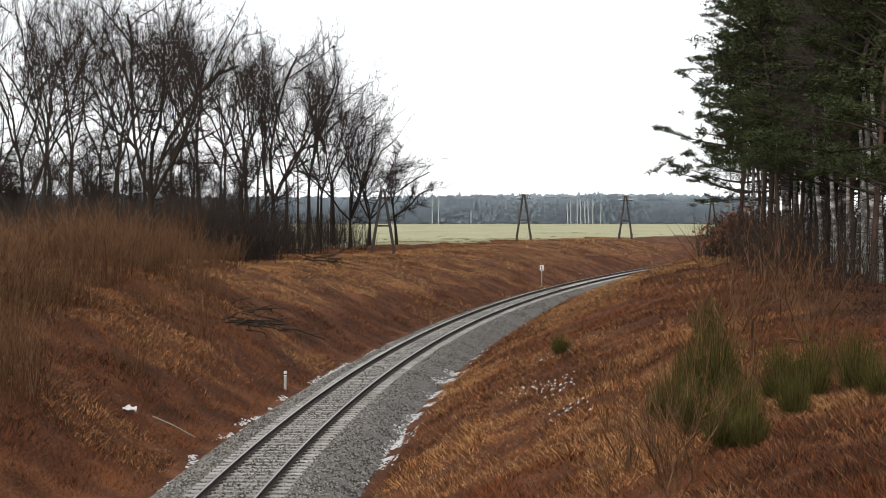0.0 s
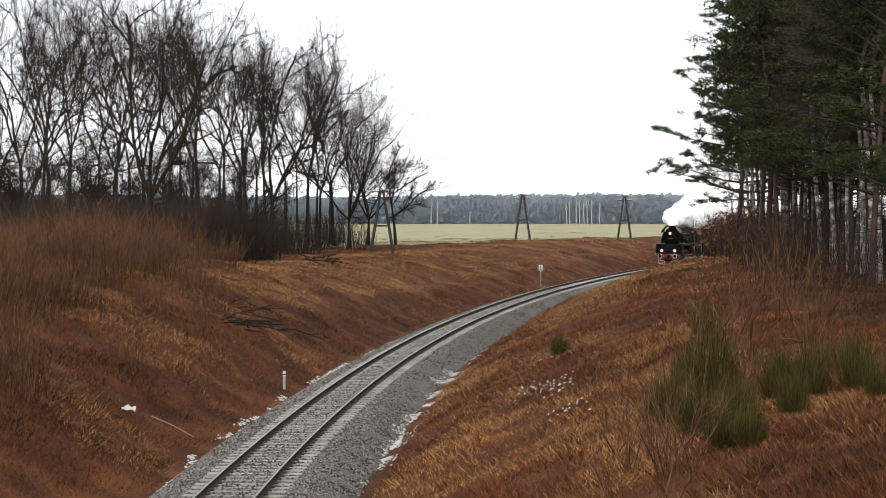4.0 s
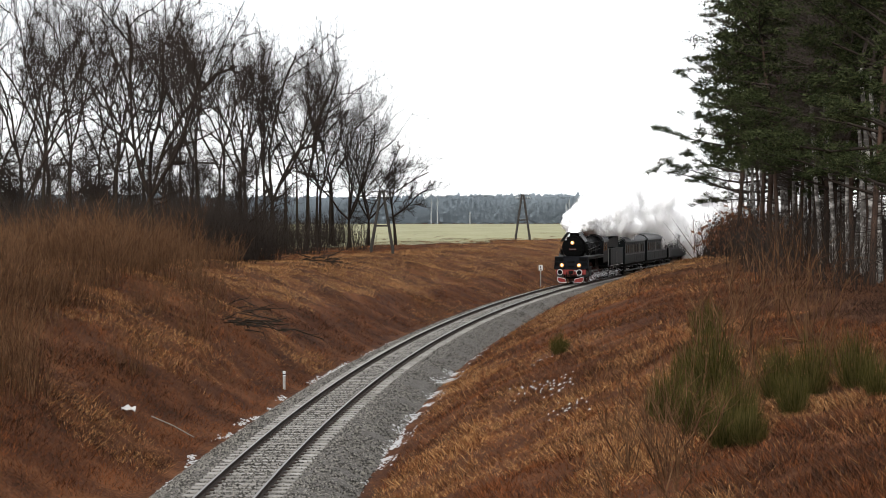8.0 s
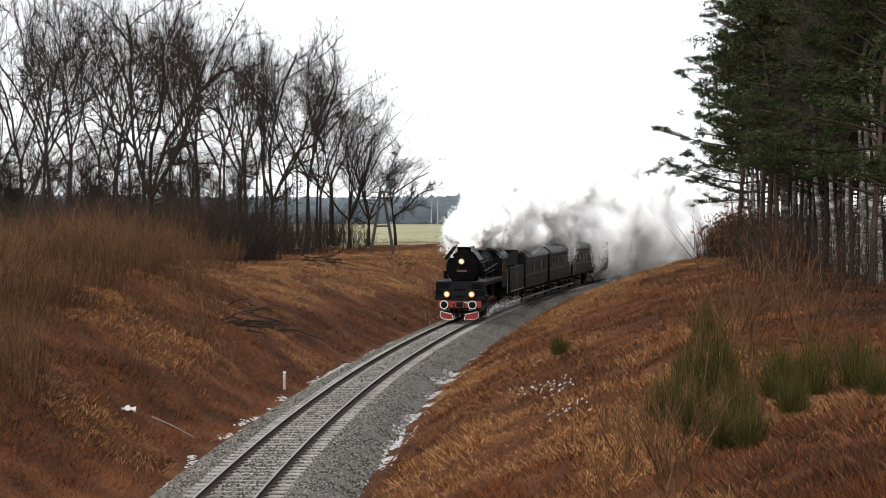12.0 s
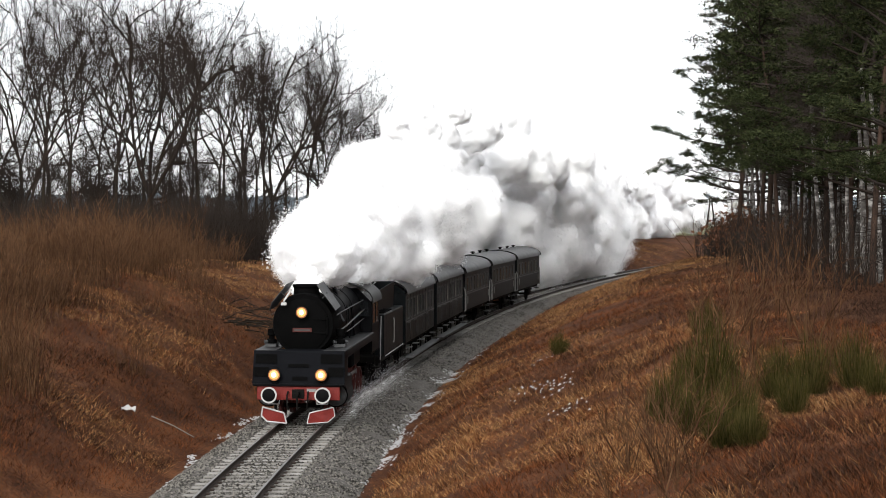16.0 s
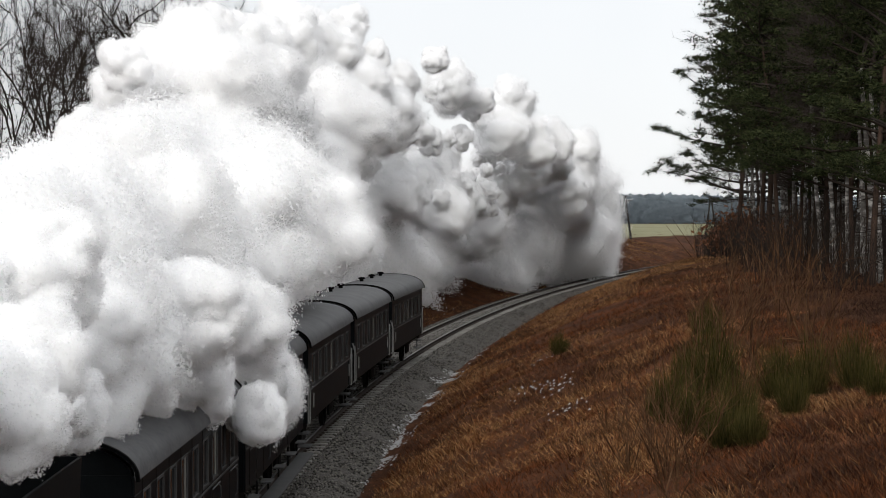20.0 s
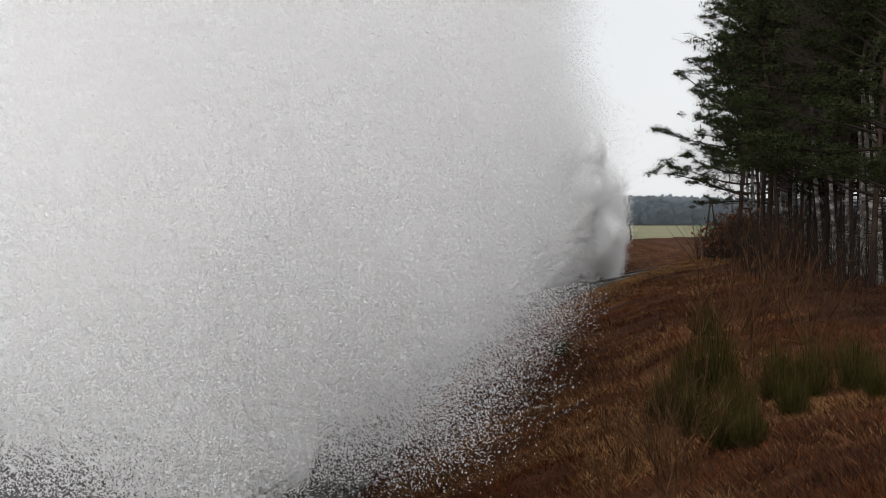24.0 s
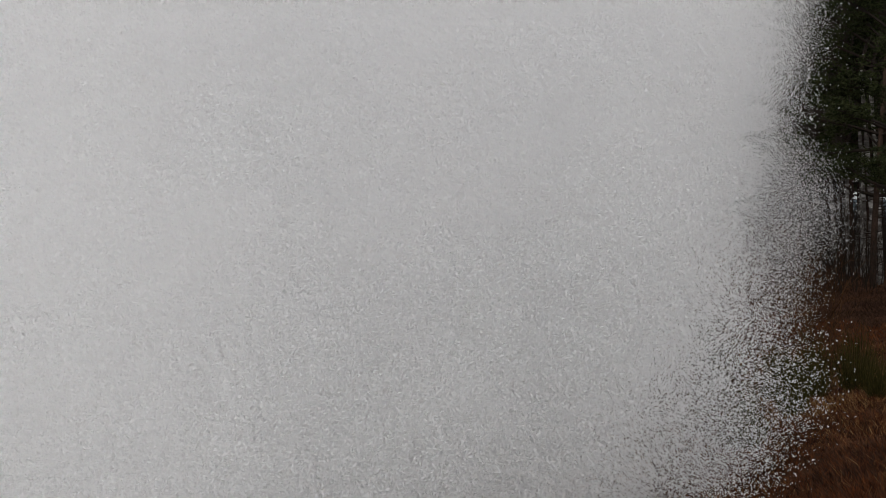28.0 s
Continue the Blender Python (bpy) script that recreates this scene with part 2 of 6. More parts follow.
        return me


def part(name, kit, mat, parent, label="", smooth=False, at=None):
    ob = new(name, kit.mesh(name, mat, smooth))
    ob.parent = parent
    if at is not None:
        ob.matrix_basis = at
    return tagged(ob, label)


def raw_mesh(name, verts, faces, mat, smooth=False):
    """A mesh from arrays of vertices and of triangles or quads."""
    verts, faces = np.asarray(verts, np.float32), np.asarray(faces, np.int32)
    me = bpy.data.meshes.new(name)
    k = faces.shape[1]
    me.vertices.add(len(verts))
    me.vertices.foreach_set("co", verts.ravel())
    me.loops.add(faces.size)
    me.loops.foreach_set("vertex_index", faces.ravel())
    me.polygons.add(len(faces))
    me.polygons.foreach_set("loop_start", np.arange(0, faces.size, k, dtype=np.int32))
    me.update(calc_edges=True)
    me.materials.append(mat)
    if smooth:
        me.shade_smooth()
    return me


# ---- the line of the track and the lie of the land ----
RADIUS, CX, CY, S0 = 523.0, 517.19, 22.97, 14.0


def track(s, d=0.0):
    """Ground plan of the track: s metres along it, d metres to the right of its middle."""
    s = np.asarray(s, float)
    th = np.maximum(s, S0) / RADIUS
    b = np.minimum(s - S0, 0)
    return CX - (RADIUS - d) * np.cos(th) + b * math.sin(S0 / RADIUS), CY + (RADIUS - d) * np.sin(th) + b * math.cos(S0 / RADIUS)


def along(x, y):
    """The way back from the plan to (s, d)."""
    x, y = np.asarray(x, float), np.asarray(y, float)
    th = np.arctan2(y - CY, CX - x)
    s, d = th * RADIUS, RADIUS - np.hypot(x - CX, y - CY)
    t0 = S0 / RADIUS
    px, py = CX - RADIUS * math.cos(t0), CY + RADIUS * math.sin(t0)
    s1 = S0 + (x - px) * math.sin(t0) + (y - py) * math.cos(t0)
    d1 = (x - px) * math.cos(t0) - (y - py) * math.sin(t0)
    straight = s1 < S0
    return np.where(straight, s1, s), np.where(straight, d1, d)


def hash2(i, j, seed):
    n = np.sin(i * 127.1 + j * 311.7 + seed * 74.7) * 43758.5453
    return n - np.floor(n)


def rough2(x, y, size, seed=0):
    """Smooth value noise from -1 to 1 with bumps of that size."""
    x, y = np.asarray(x, float) / size, np.asarray(y, float) / size
    i, j = np.floor(x), np.floor(y)
    u, v = x - i, y - j
    u, v = u * u * (3 - 2 * u), v * v * (3 - 2 * v)
    a, b = hash2(i, j, seed), hash2(i + 1, j, seed)
    c, e = hash2(i, j + 1, seed), hash2(i + 1, j + 1, seed)
    return 2 * ((a * (1 - u) + b * u) * (1 - v) + (c * (1 - u) + e * u) * v) - 1


def ramp01(x, a, b):
    t = np.clip((np.asarray(x, float) - a) / (b - a), 0, 1)
    return t * t * (3 - 2 * t)


def height(x, y):
    """Height of the ground over the rails."""
    s, d = along(x, y)
    right = np.interp(d, [0, 2.9, 3.3, 6.0, 9, 12, 18, 40], [-0.78, -0.78, -0.72, 0.9, 2.1, 3.2, 4.1, 4.5])
    far = ramp01(s, 60, 170)
    right = np.where(right > 0, right * (1 - 0.30 * far), right)
    left = np.interp(-d, [0, 2.7, 3.1, 6.6, 11, 14, 30], [-0.78, -0.78, -0.70, 0.8, 2.0, 2.5, 2.5])
    left = np.where(left > 0, left * (1.0 + 0.75 * (1 - ramp01(s, 45, 120))), left)
    z = np.where(d > 0, right, left)
    z = z - 4.0 * np.clip((np.asarray(y, float) - 200) / 500, 0, 1)
    bank = ramp01(np.abs(d), 3.2, 6.5)
    z = z + bank * (0.22 * rough2(x, y, 7, 1) + 0.12 * rough2(x, y, 2.3, 2) + 0.05 * rough2(x, y, 0.9, 3)) * (1 - ramp01(y, 230, 400))
    mound = (1 - ramp01(y, 3, 13)) * ramp01(d, 3.2, 4.6) * (1 - ramp01(d, 25, 45))
    return z * (1 - mound) + 5.55 * mound


def spaced(knots):
    """Coordinates with the steps given between knots: (from, to, step)."""
    return np.unique(np.concatenate([np.arange(a, b, st) for a, b, st in knots] + [[knots[-1][1]]]))


def sheet(xs, ys, lift=0.0):
    gx, gy = np.meshgrid(xs, ys)
    gz = height(gx, gy) + lift
    nx, ny = len(xs), len(ys)
    i = (np.arange(ny - 1)[:, None] * nx + np.arange(nx - 1)[None, :]).ravel()
    return np.stack([gx.ravel(), gy.ravel(), gz.ravel()], 1), np.stack([i, i + 1, i + nx + 1, i + nx], 1)


gv, gf = sheet(spaced([(-3000, -300, 150), (-300, -60, 12), (-60, -30, 1.5), (-30, 45, 0.5), (45, 90, 2), (90, 400, 20), (400, 3000, 150)]),
               spaced([(-600, -60, 40), (-60, 8, 2), (8, 210, 0.6), (210, 320, 2.5), (320, 760, 15), (760, 4500, 220)]))
ground = new("ground", raw_mesh("ground", gv, gf, M["soil"], True))
tagged(ground, "brown winter soil of a railway cutting and its banks", "ground", kind="structure")

# the pale green meadow beyond the cutting, a thin sward over the ground
mx, my = np.meshgrid(spaced([(-420, -60, 8), (-60, 120, 1.6), (120, 460, 10)]), spaced([(120, 330, 1.6), (330, 705, 7)]))
ms, md = along(mx, my)
edge = -21.5 - 3.0 * rough2(mx, my, 9, 5) - 14 * (1 - ramp01(ms, 140, 175)) + 1.5 * rough2(mx, my, 3, 6)
inside = (md < edge) | ((my > 345) & (mx < 300))
mz = height(mx, my) + 0.05 + 0.03 * rough2(mx, my, 1.2, 8)
nx = mx.shape[1]
cell = (inside[:-1, :-1] & inside[1:, :-1] & inside[:-1, 1:] & inside[1:, 1:])
ci = np.argwhere(cell)
base = ci[:, 0] * nx + ci[:, 1]
meadow = new("meadow", raw_mesh("meadow", np.stack([mx.ravel(), my.ravel(), mz.ravel()], 1), np.stack([base, base + 1, base + nx + 1, base + nx], 1), M["meadow"], True))
tagged(meadow, "pale green winter meadow beyond the cutting", "meadow", kind="structure")

# ---- railway: ballast, sleepers, rails ----
S_END = 330.0


def extruded(profile, s0, s1, step, closed=False):
    """Sweeps a cross profile of (d, z) along the track."""
    ss = np.arange(s0, s1 + step, step)
    n = len(profile)
    vs = np.concatenate([np.stack([*track(ss, d), np.full(len(ss), z)], 1)[:, None] for d, z in profile], 1).reshape(-1, 3)
    k = n if closed else n - 1
    i = np.arange(len(ss) - 1)[:, None] * n
    j = np.arange(k)[None, :]
    j2 = (j + 1) % n
    return vs, np.stack([(i + j).ravel(), (i + j2).ravel(), (i + n + j2).ravel(), (i + n + j).ravel()], 1)


bed = [(-2.9, -0.84), (-2.65, -0.70), (-2.2, -0.45), (-1.75, -0.235), (-1.2, -0.225), (-0.62, -0.22), (-0.42, -0.2), (0, -0.195), (0.42, -0.2), (0.62, -0.22), (1.2, -0.22), (1.8, -0.245), (2.3, -0.46), (2.8, -0.69), (3.05, -0.84)]
bv, bf = extruded(bed, -150, S_END, 0.35)
bs, bd = along(bv[:, 0], bv[:, 1])
bv[:, 2] += 0.05 * rough2(bs, bd, 0.8, 11) * ramp01(np.abs(bd), 1.5, 2.2) + 0.02 * rough2(bs, bd, 0.25, 12)
ballast = new("ballast", raw_mesh("ballast", bv, bf, M["ballast"]))
tagged(ballast, "grey crushed-stone ballast bed under the track", "ballast", kind="structure")

rng = np.random.default_rng(4)


def scattered_stones(count, s0, s1, size):
    """Loose broken stones lying in the ballast bed."""
    s = s0 + (s1 - s0) * rng.random(count) ** 1.4
    d = rng.uniform(-2.8, 3.0, count)
    keep = (np.abs(np.abs(d) - 0.75) > 0.12)
    s, d = s[keep], d[keep]
    z = np.interp(d, [p[0] for p in bed], [p[1] for p in bed])
    x, y = track(s, d)
    n = len(s)
    oct6 = np.array([(1, 0, 0), (-1, 0, 0), (0, 1, 0), (0, -1, 0), (0, 0, 1), (0, 0, -1)], float)
    v = oct6[None] * rng.uniform(0.5, 1.25, (n, 6, 1)) * (size * rng.uniform(0.6, 1.3, n))[:, None, None]
    a = rng.uniform(0, 6.28, n)
    rx = v[..., 0] * np.cos(a)[:, None] - v[..., 1] * np.sin(a)[:, None]
    ry = v[..., 0] * np.sin(a)[:, None] + v[..., 1] * np.cos(a)[:, None]
    v = np.stack([rx + x[:, None], ry + y[:, None], v[..., 2] * 0.8 + z[:, None] + 0.012], 2)
    f8 = np.array([(0, 2, 4), (2, 1, 4), (1, 3, 4), (3, 0, 4), (2, 0, 5), (1, 2, 5), (3, 1, 5), (0, 3, 5)])
    return v.reshape(-1, 3), (np.arange(n)[:, None, None] * 6 + f8[None]).reshape(-1, 3)


stones = new("ballast_stones", raw_mesh("ballast_stones", *scattered_stones(52000, 14, 130, 0.042), M["stone"]))
tagged(stones, "loose grey broken stones of the ballast", "gravel", kind="stuff")

railway = tagged(new("railway_track"), "single curved railway track on pale concrete sleepers", "railway track", kind="structure")
for d0 in (-0.75, 0.75):
    prof = [(-0.036, 0.0), (0.036, 0.0), (0.036, -0.035), (0.010, -0.05), (0.010, -0.145), (0.068, -0.165), (0.068, -0.178), (-0.068, -0.178), (-0.068, -0.165), (-0.010, -0.145), (-0.010, -0.05), (-0.036, -0.035)]
    rail = new("rail", raw_mesh("rail", *extruded([(d0 + a, b) for a, b in prof], -150, S_END, 1.0, True), M["rail_side"]))
    rail.parent = railway
    hv, hf = extruded([(d0 - 0.031, 0.0), (d0 - 0.031, 0.003), (d0 + 0.031, 0.003), (d0 + 0.031, 0.0)], -150, S_END, 1.0)
    head = new("running_surface", raw_mesh("running_surface", hv, hf, M["rail_head"]))
    head.parent = rail
    tagged(head, "worn bright top of the rail")

sleeper_kit = Kit()
for x0, x1, zt in ((-1.3, -0.45, -0.175), (0.45, 1.3, -0.175)):
    sleeper_kit.box(x0, x1, -0.10, 0.10, -0.36, zt, 0.02)
sleeper_kit.box(-0.46, 0.46, -0.09, 0.09, -0.36, -0.18, 0.02)
sleeper_mesh = sleeper_kit.mesh("sleeper", M["sleeper"])
clip_kit = Kit()
for x in (-0.86, -0.64, 0.64, 0.86):
    clip_kit.box(x - 0.055, x + 0.055, -0.075, 0.075, -0.18, -0.125, 0.02)
clip_mesh = clip_kit.mesh("rail_fastening", M["clip"])


def sleeper_pose(s):
    x, y = track(s)
    x2, y2 = track(s + 0.1)
    return Matrix.Translation((float(x), float(y), rng.normal(0, 0.004))) @ Matrix.Rotation(-math.atan2(float(x2 - x), float(y2 - y)) + rng.normal(0, 0.006), 4, "Z")


for k in range(300):
    m = sleeper_pose(12 + 0.6 * k)
    sl = new("sleeper", sleeper_mesh)
    sl.parent, sl.matrix_basis = railway, m
    cl = new("rail_fastening", clip_mesh)
    cl.parent = sl


# ---- the train: steam engine, tender and five old coaches (y forward, x to the right, z up from the rails) ----
def empty_thing(name, label, category, group=""):
    return tagged(new(name), label, category, group)


def wheelset(parent, y, r, spokes, mat, name="wheelset"):
    """Axle with two spoked wheels; its origin is the middle of the axle."""
    ax = new(name)
    ax.parent = parent
    ax.matrix_basis = pose(0, y, r)
    part("axle", Kit().tube((-0.8, 0, 0), (0.8, 0, 0), 0.08, n=8), M["undergear"], ax)
    for sx in (-1, 1):
        k = Kit()
        for i in range(spokes):
            a = 2 * math.pi * i / spokes
            k.tube((sx * 0.75, 0.08 * math.cos(a), 0.08 * math.sin(a)), (sx * 0.75, (r - 0.06) * math.cos(a), (r - 0.06) * math.sin(a)), 0.035, 0.028, 5, False)
        n = 28
        ring = []
        for xx, rr in ((0.69, r - 0.09), (0.69, r + 0.025), (0.72, r), (0.82, r - 0.004), (0.82, r - 0.09)):
            ring += [(sx * xx, rr * math.cos(2 * math.pi * i / n), rr * math.sin(2 * math.pi * i / n)) for i in range(n)]
        k.add(ring, [(a * n + i, a * n + (i + 1) % n, (a + 1) % 5 * n + (i + 1) % n, (a + 1) % 5 * n + i) for a in range(5) for i in range(n)])
        k.lathe([(sx * 0.70, 0.13), (sx * 0.83, 0.13), (sx * 0.85, 0.09)], 12, axis="x")
        part("wheel", k, mat, ax, smooth=True)
    return ax


def buffer_pair(parent, y, sy, rim=False):
    """Two sprung buffers at y, facing along sy."""
    for sx in (-1, 1):
        k = Kit().lathe([(y - sy * 0.62, 0.14), (y - sy * 0.6, 0.15), (y - sy * 0.3, 0.13), (y - sy * 0.29, 0.08), (y - sy * 0.06, 0.08), (y - sy * 0.05, 0.235), (y - sy * 0.02, 0.24), (y, 0.18)], 20, (sx * 0.875, 0, 1.06))
        b = part("buffer", k, M["black"], parent, smooth=True)
        if rim:
            n, v, f = 28, [], []
            for rr, yy in ((0.212, y + sy * 0.0), (0.262, y + sy * 0.0), (0.262, y - sy * 0.06), (0.212, y - sy * 0.04)):
                v += [(sx * 0.875 + rr * math.cos(2 * math.pi * i / n), yy, 1.06 + rr * math.sin(2 * math.pi * i / n)) for i in range(n)]
            f = [(a * n + i, a * n + (i + 1) % n, (a + 1) % 4 * n + (i + 1) % n, (a + 1) % 4 * n + i) for a in range(4) for i in range(n)]
            part("buffer_rim", Kit().add(v, f), M["white"], b, "white painted ring", True)


def arch_shell(y0, y1, half, z_eave, rise, thick, n=14, drop=0.0):
    """A curved roof sheet."""
    k, v = Kit(), []
    for y in (y0, y1):
        for t in (0, thick):
            for i in range(n + 1):
                a = math.pi * i / n
                c = math.cos(a)
                x = -half * (1 if c > 0 else -1) * abs(c) ** 0.82
                v.append((x * (1 + t / half), y, z_eave + (rise + t) * math.sin(a) ** 0.9 - drop))
    m = n + 1
    f = []
    for i in range(n):
        f += [(i, i + 1, 2 * m + i + 1, 2 * m + i), (m + i, 3 * m + i, 3 * m + i + 1, m + i + 1), (i, m + i, m + i + 1, i + 1), (2 * m + i, 2 * m + i + 1, 3 * m + i + 1, 3 * m + i)]
    f += [(0, 2 * m, 3 * m, m), (n, m + n, 3 * m + n, 2 * m + n)]
    return k.add(v, f)


def head_lamp(parent, x, y, z, r):
    """A round lit lamp looking forward."""
    body = part("headlamp", Kit().lathe([(y - 0.22, r * 0.6), (y - 0.12, r), (y, r * 1.06), (y + 0.01, r * 0.98), (y - 0.02, r * 0.94)], 20, (x, 0, z)), M["black"], parent, "round headlamp, lit", True)
    part("reflector", Kit().lathe([(y - 0.015, r * 0.93), (y + 0.004, r * 0.92)], 20, (x, 0, z)), M["lamprim"], body)
    part("lamp_glass", Kit().lathe([(y + 0.004, r * 0.74), (y + 0.03, r * 0.6), (y + 0.045, r * 0.3)], 16, (x, 0, z)), M["lampglow"], body, "glowing warm lamp glass", True)
    part("bulb", Kit().lathe([(y + 0.03, r * 0.46), (y + 0.052, r * 0.34), (y + 0.058, r * 0.1)], 14, (x, 0, z)), M["lampcore"], body, "bright lamp filament", True)
    return body


def build_engine():
    e = empty_thing("steam_locomotive", "black steam locomotive with red buffer beam and three lit lamps", "locomotive")
    # front end
    part("buffer_beam", Kit().box(-1.36, 1.36, 5.36, 5.42, 0.84, 1.30, 0.015), M["red"], e, "red buffer beam")
    part("beam_edge", Kit().box(-1.50, 1.50, 5.20, 5.50, 1.30, 1.38, 0.02), M["black"], e)
    buffer_pair(e, 6.0, 1, True)
    part("coupling_hook", Kit().box(-0.06, 0.06, 5.4, 5.75, 1.0, 1.14, 0.02).tube((0, 5.7, 1.05), (0, 5.66, 0.55), 0.035, n=6).box(-0.2, 0.2, 5.42, 5.48, 0.9, 1.2), M["undergear"], e, smooth=True)
    for sx in (-1, 1):
        part("brake_hose", Kit().pipe([(sx * 0.33, 5.45, 1.12), (sx * 0.34, 5.62, 1.02), (sx * 0.34, 5.66, 0.75), (sx * 0.30, 5.6, 0.55)], 0.03), M["undergear"], e)
        part("step_iron", Kit().pipe([(sx * 0.62, 5.46, 0.84), (sx * 0.62, 5.5, 0.72), (sx * 0.98, 5.5, 0.72), (sx * 0.98, 5.46, 0.84)], 0.018), M["railing"], e)
        # guard plates over the rails
        plough = part("rail_guard", Kit().slab([(sx * 1.16, 5.50, 0.62), (sx * 0.42, 5.72, 0.46), (sx * 0.34, 5.72, 0.12), (sx * 1.00, 5.58, 0.16), (sx * 1.20, 5.50, 0.34)], 0.03), M["red"], e, "red guard plate over the rail")
        edge_pts = [(sx * 1.16, 5.51, 0.62), (sx * 0.42, 5.73, 0.46), (sx * 0.34, 5.73, 0.12), (sx * 1.00, 5.59, 0.16), (sx * 1.20, 5.51, 0.34), (sx * 1.16, 5.51, 0.62)]
        part("white_edge", Kit().pipe(edge_pts, 0.026, 6), M["white"], plough, "white painted rim")
        part("guard_iron", Kit().box(sx * 0.75 - 0.04, sx * 0.75 + 0.04, 5.35, 5.45, 0.3, 0.86), M["undergear"], e)
    # apron sheet with recesses, running plate over it
    part("apron", Kit().slab([(-1.52, 5.44, 1.38), (1.52, 5.44, 1.38), (1.49, 5.20, 2.44), (-1.49, 5.20, 2.44)], 0.03), M["apron"], e, "dark grey sloping front apron")
    for x0, x1, a, b in ((-1.42, -0.72, 0.62, 0.90), (0.72, 1.42, 0.62, 0.90), (-1.48, -0.98, 0.22, 0.50), (0.98, 1.48, 0.22, 0.50), (-0.34, 0.34, 0.50, 0.60), (-0.30, 0.20, 0.10, 0.22)):
        y = lambda t: 5.447 - 0.24 * t + 0.028
        z = lambda t: 1.38 + 1.06 * t
        part("apron_hatch", Kit().slab([(x0, y(a), z(a)), (x1, y(a), z(a)), (x1, y(b), z(b)), (x0, y(b), z(b))], 0.012), M["soot"], e)
    part("number_board", Kit().slab([(-0.28, 5.425, 1.12), (-0.58, 5.425, 1.12), (-0.58, 5.425, 1.22), (-0.28, 5.425, 1.22)], 0.006), M["railing"], e, "small pale lettering reduced to a bar")
    for sx in (-1, 1):
        part("running_board", Kit().box(min(sx * 0.78, sx * 1.5), max(sx * 0.78, sx * 1.5), -3.0, 5.2, 2.40, 2.45, 0.012), M["deck"], e, "worn grey running board")
        part("valance", Kit().box(min(sx * 1.46, sx * 1.5), max(sx * 1.46, sx * 1.5), -3.0, 5.2, 2.16, 2.40, 0.01), M["black"], e)
        part("side_fairing", Kit().slab([(sx * 1.47, 5.24, 1.32), (sx * 1.47, 4.55, 1.1), (sx * 1.47, 4.35, 2.40), (sx * 1.47, 5.06, 2.40)], 0.03), M["black"], e)
        cyl = part("cylinder_block", Kit().lathe([(3.1, 0.30), (3.12, 0.40), (4.55, 0.40), (4.57, 0.30)], 20, (sx * 1.12, 0, 0.92)).box(sx * 1.12 - 0.36, sx * 1.12 + 0.36, 3.2, 4.5, 0.95, 1.55, 0.05), M["black"], e, smooth=True)
        part("cylinder_cover", Kit().lathe([(4.57, 0.36), (4.62, 0.34), (4.64, 0.12)], 18, (sx * 1.12, 0, 0.92)), M["plate"], cyl, smooth=True)
        part("cross_head_guide", Kit().box(sx * 1.12 - 0.05, sx * 1.12 + 0.05, 1.9, 3.1, 1.08, 1.16).box(sx * 1.12 - 0.06, sx * 1.12 + 0.06, 1.2, 2.3, 0.84, 0.92), M["plate"], e)
        part("air_pump", Kit().lathe([(2.45, 0.16), (2.7, 0.17), (2.72, 0.1), (2.82, 0.1), (2.84, 0.15), (3.05, 0.14)], 14, (sx * 1.16, 3.75, 0), "z"), M["soot"], e, smooth=True)
        part("pump_base", Kit().box(sx * 1.16 - 0.2, sx * 1.16 + 0.2, 3.5, 4.0, 2.45, 2.56).tube((sx * 1.16 - 0.22, 3.6, 2.62), (sx * 1.16 + 0.22, 3.9, 2.62), 0.06, n=8), M["plate"], e)
        # deflector wings beside the chimney
        part("smoke_deflector", Kit().slab([(sx * 1.10, 4.45, 3.72), (sx * 0.98, 4.75, 3.98), (sx * 0.50, 4.62, 4.58), (sx * 0.50, 3.05, 4.62), (sx * 1.08, 3.05, 3.78)], 0.02), M["plate"], e, "grey inclined smoke deflector wing")
        part("deflector_stay", Kit().pipe([(sx * 0.62, 4.1, 4.1), (sx * 0.78, 4.2, 4.3)], 0.025), M["plate"], e)
        # boiler side fittings
        part("handrail", Kit().pipe([(sx * 1.10, 4.1, 3.55), (sx * 1.10, 3.0, 3.58), (sx * 1.13, -2.8, 3.66)], 0.018), M["plate"], e, "pale handrail along the boiler")
        part("boiler_pipe", Kit().pipe([(sx * 1.04, 3.2, 2.95), (sx * 1.14, 2.4, 3.02), (sx * 1.14, -0.2, 3.16), (sx * 1.16, -2.8, 3.3)], 0.03).pipe([(sx * 1.08, 1.6, 2.8), (sx * 1.16, 0.9, 2.86), (sx * 1.16, -2.8, 2.98)], 0.018), M["dullpipe"], e)
        part("sand_pipe", Kit().pipe([(sx * 0.5, 0.2, 4.1), (sx * 0.98, 0.3, 3.5), (sx * 1.05, 0.5, 2.5)], 0.03), M["black"], e)
        part("sand_pipe", Kit().pipe([(sx * 0.5, -0.3, 4.1), (sx * 0.98, -0.5, 3.5), (sx * 1.05, -0.8, 2.5)], 0.03), M["black"], e)
        part("top_feed", Kit().box(sx * 0.52 - 0.16, sx * 0.52 + 0.16, 1.9, 2.25, 3.95, 4.18, 0.04).tube((sx * 0.6, 2.05, 4.0), (sx * 1.06, 2.05, 3.2), 0.04, n=8), M["plate"], e)
    part("front_deck", Kit().box(-0.78, 0.78, 4.45, 5.2, 2.40, 2.44), M["apron"], e)
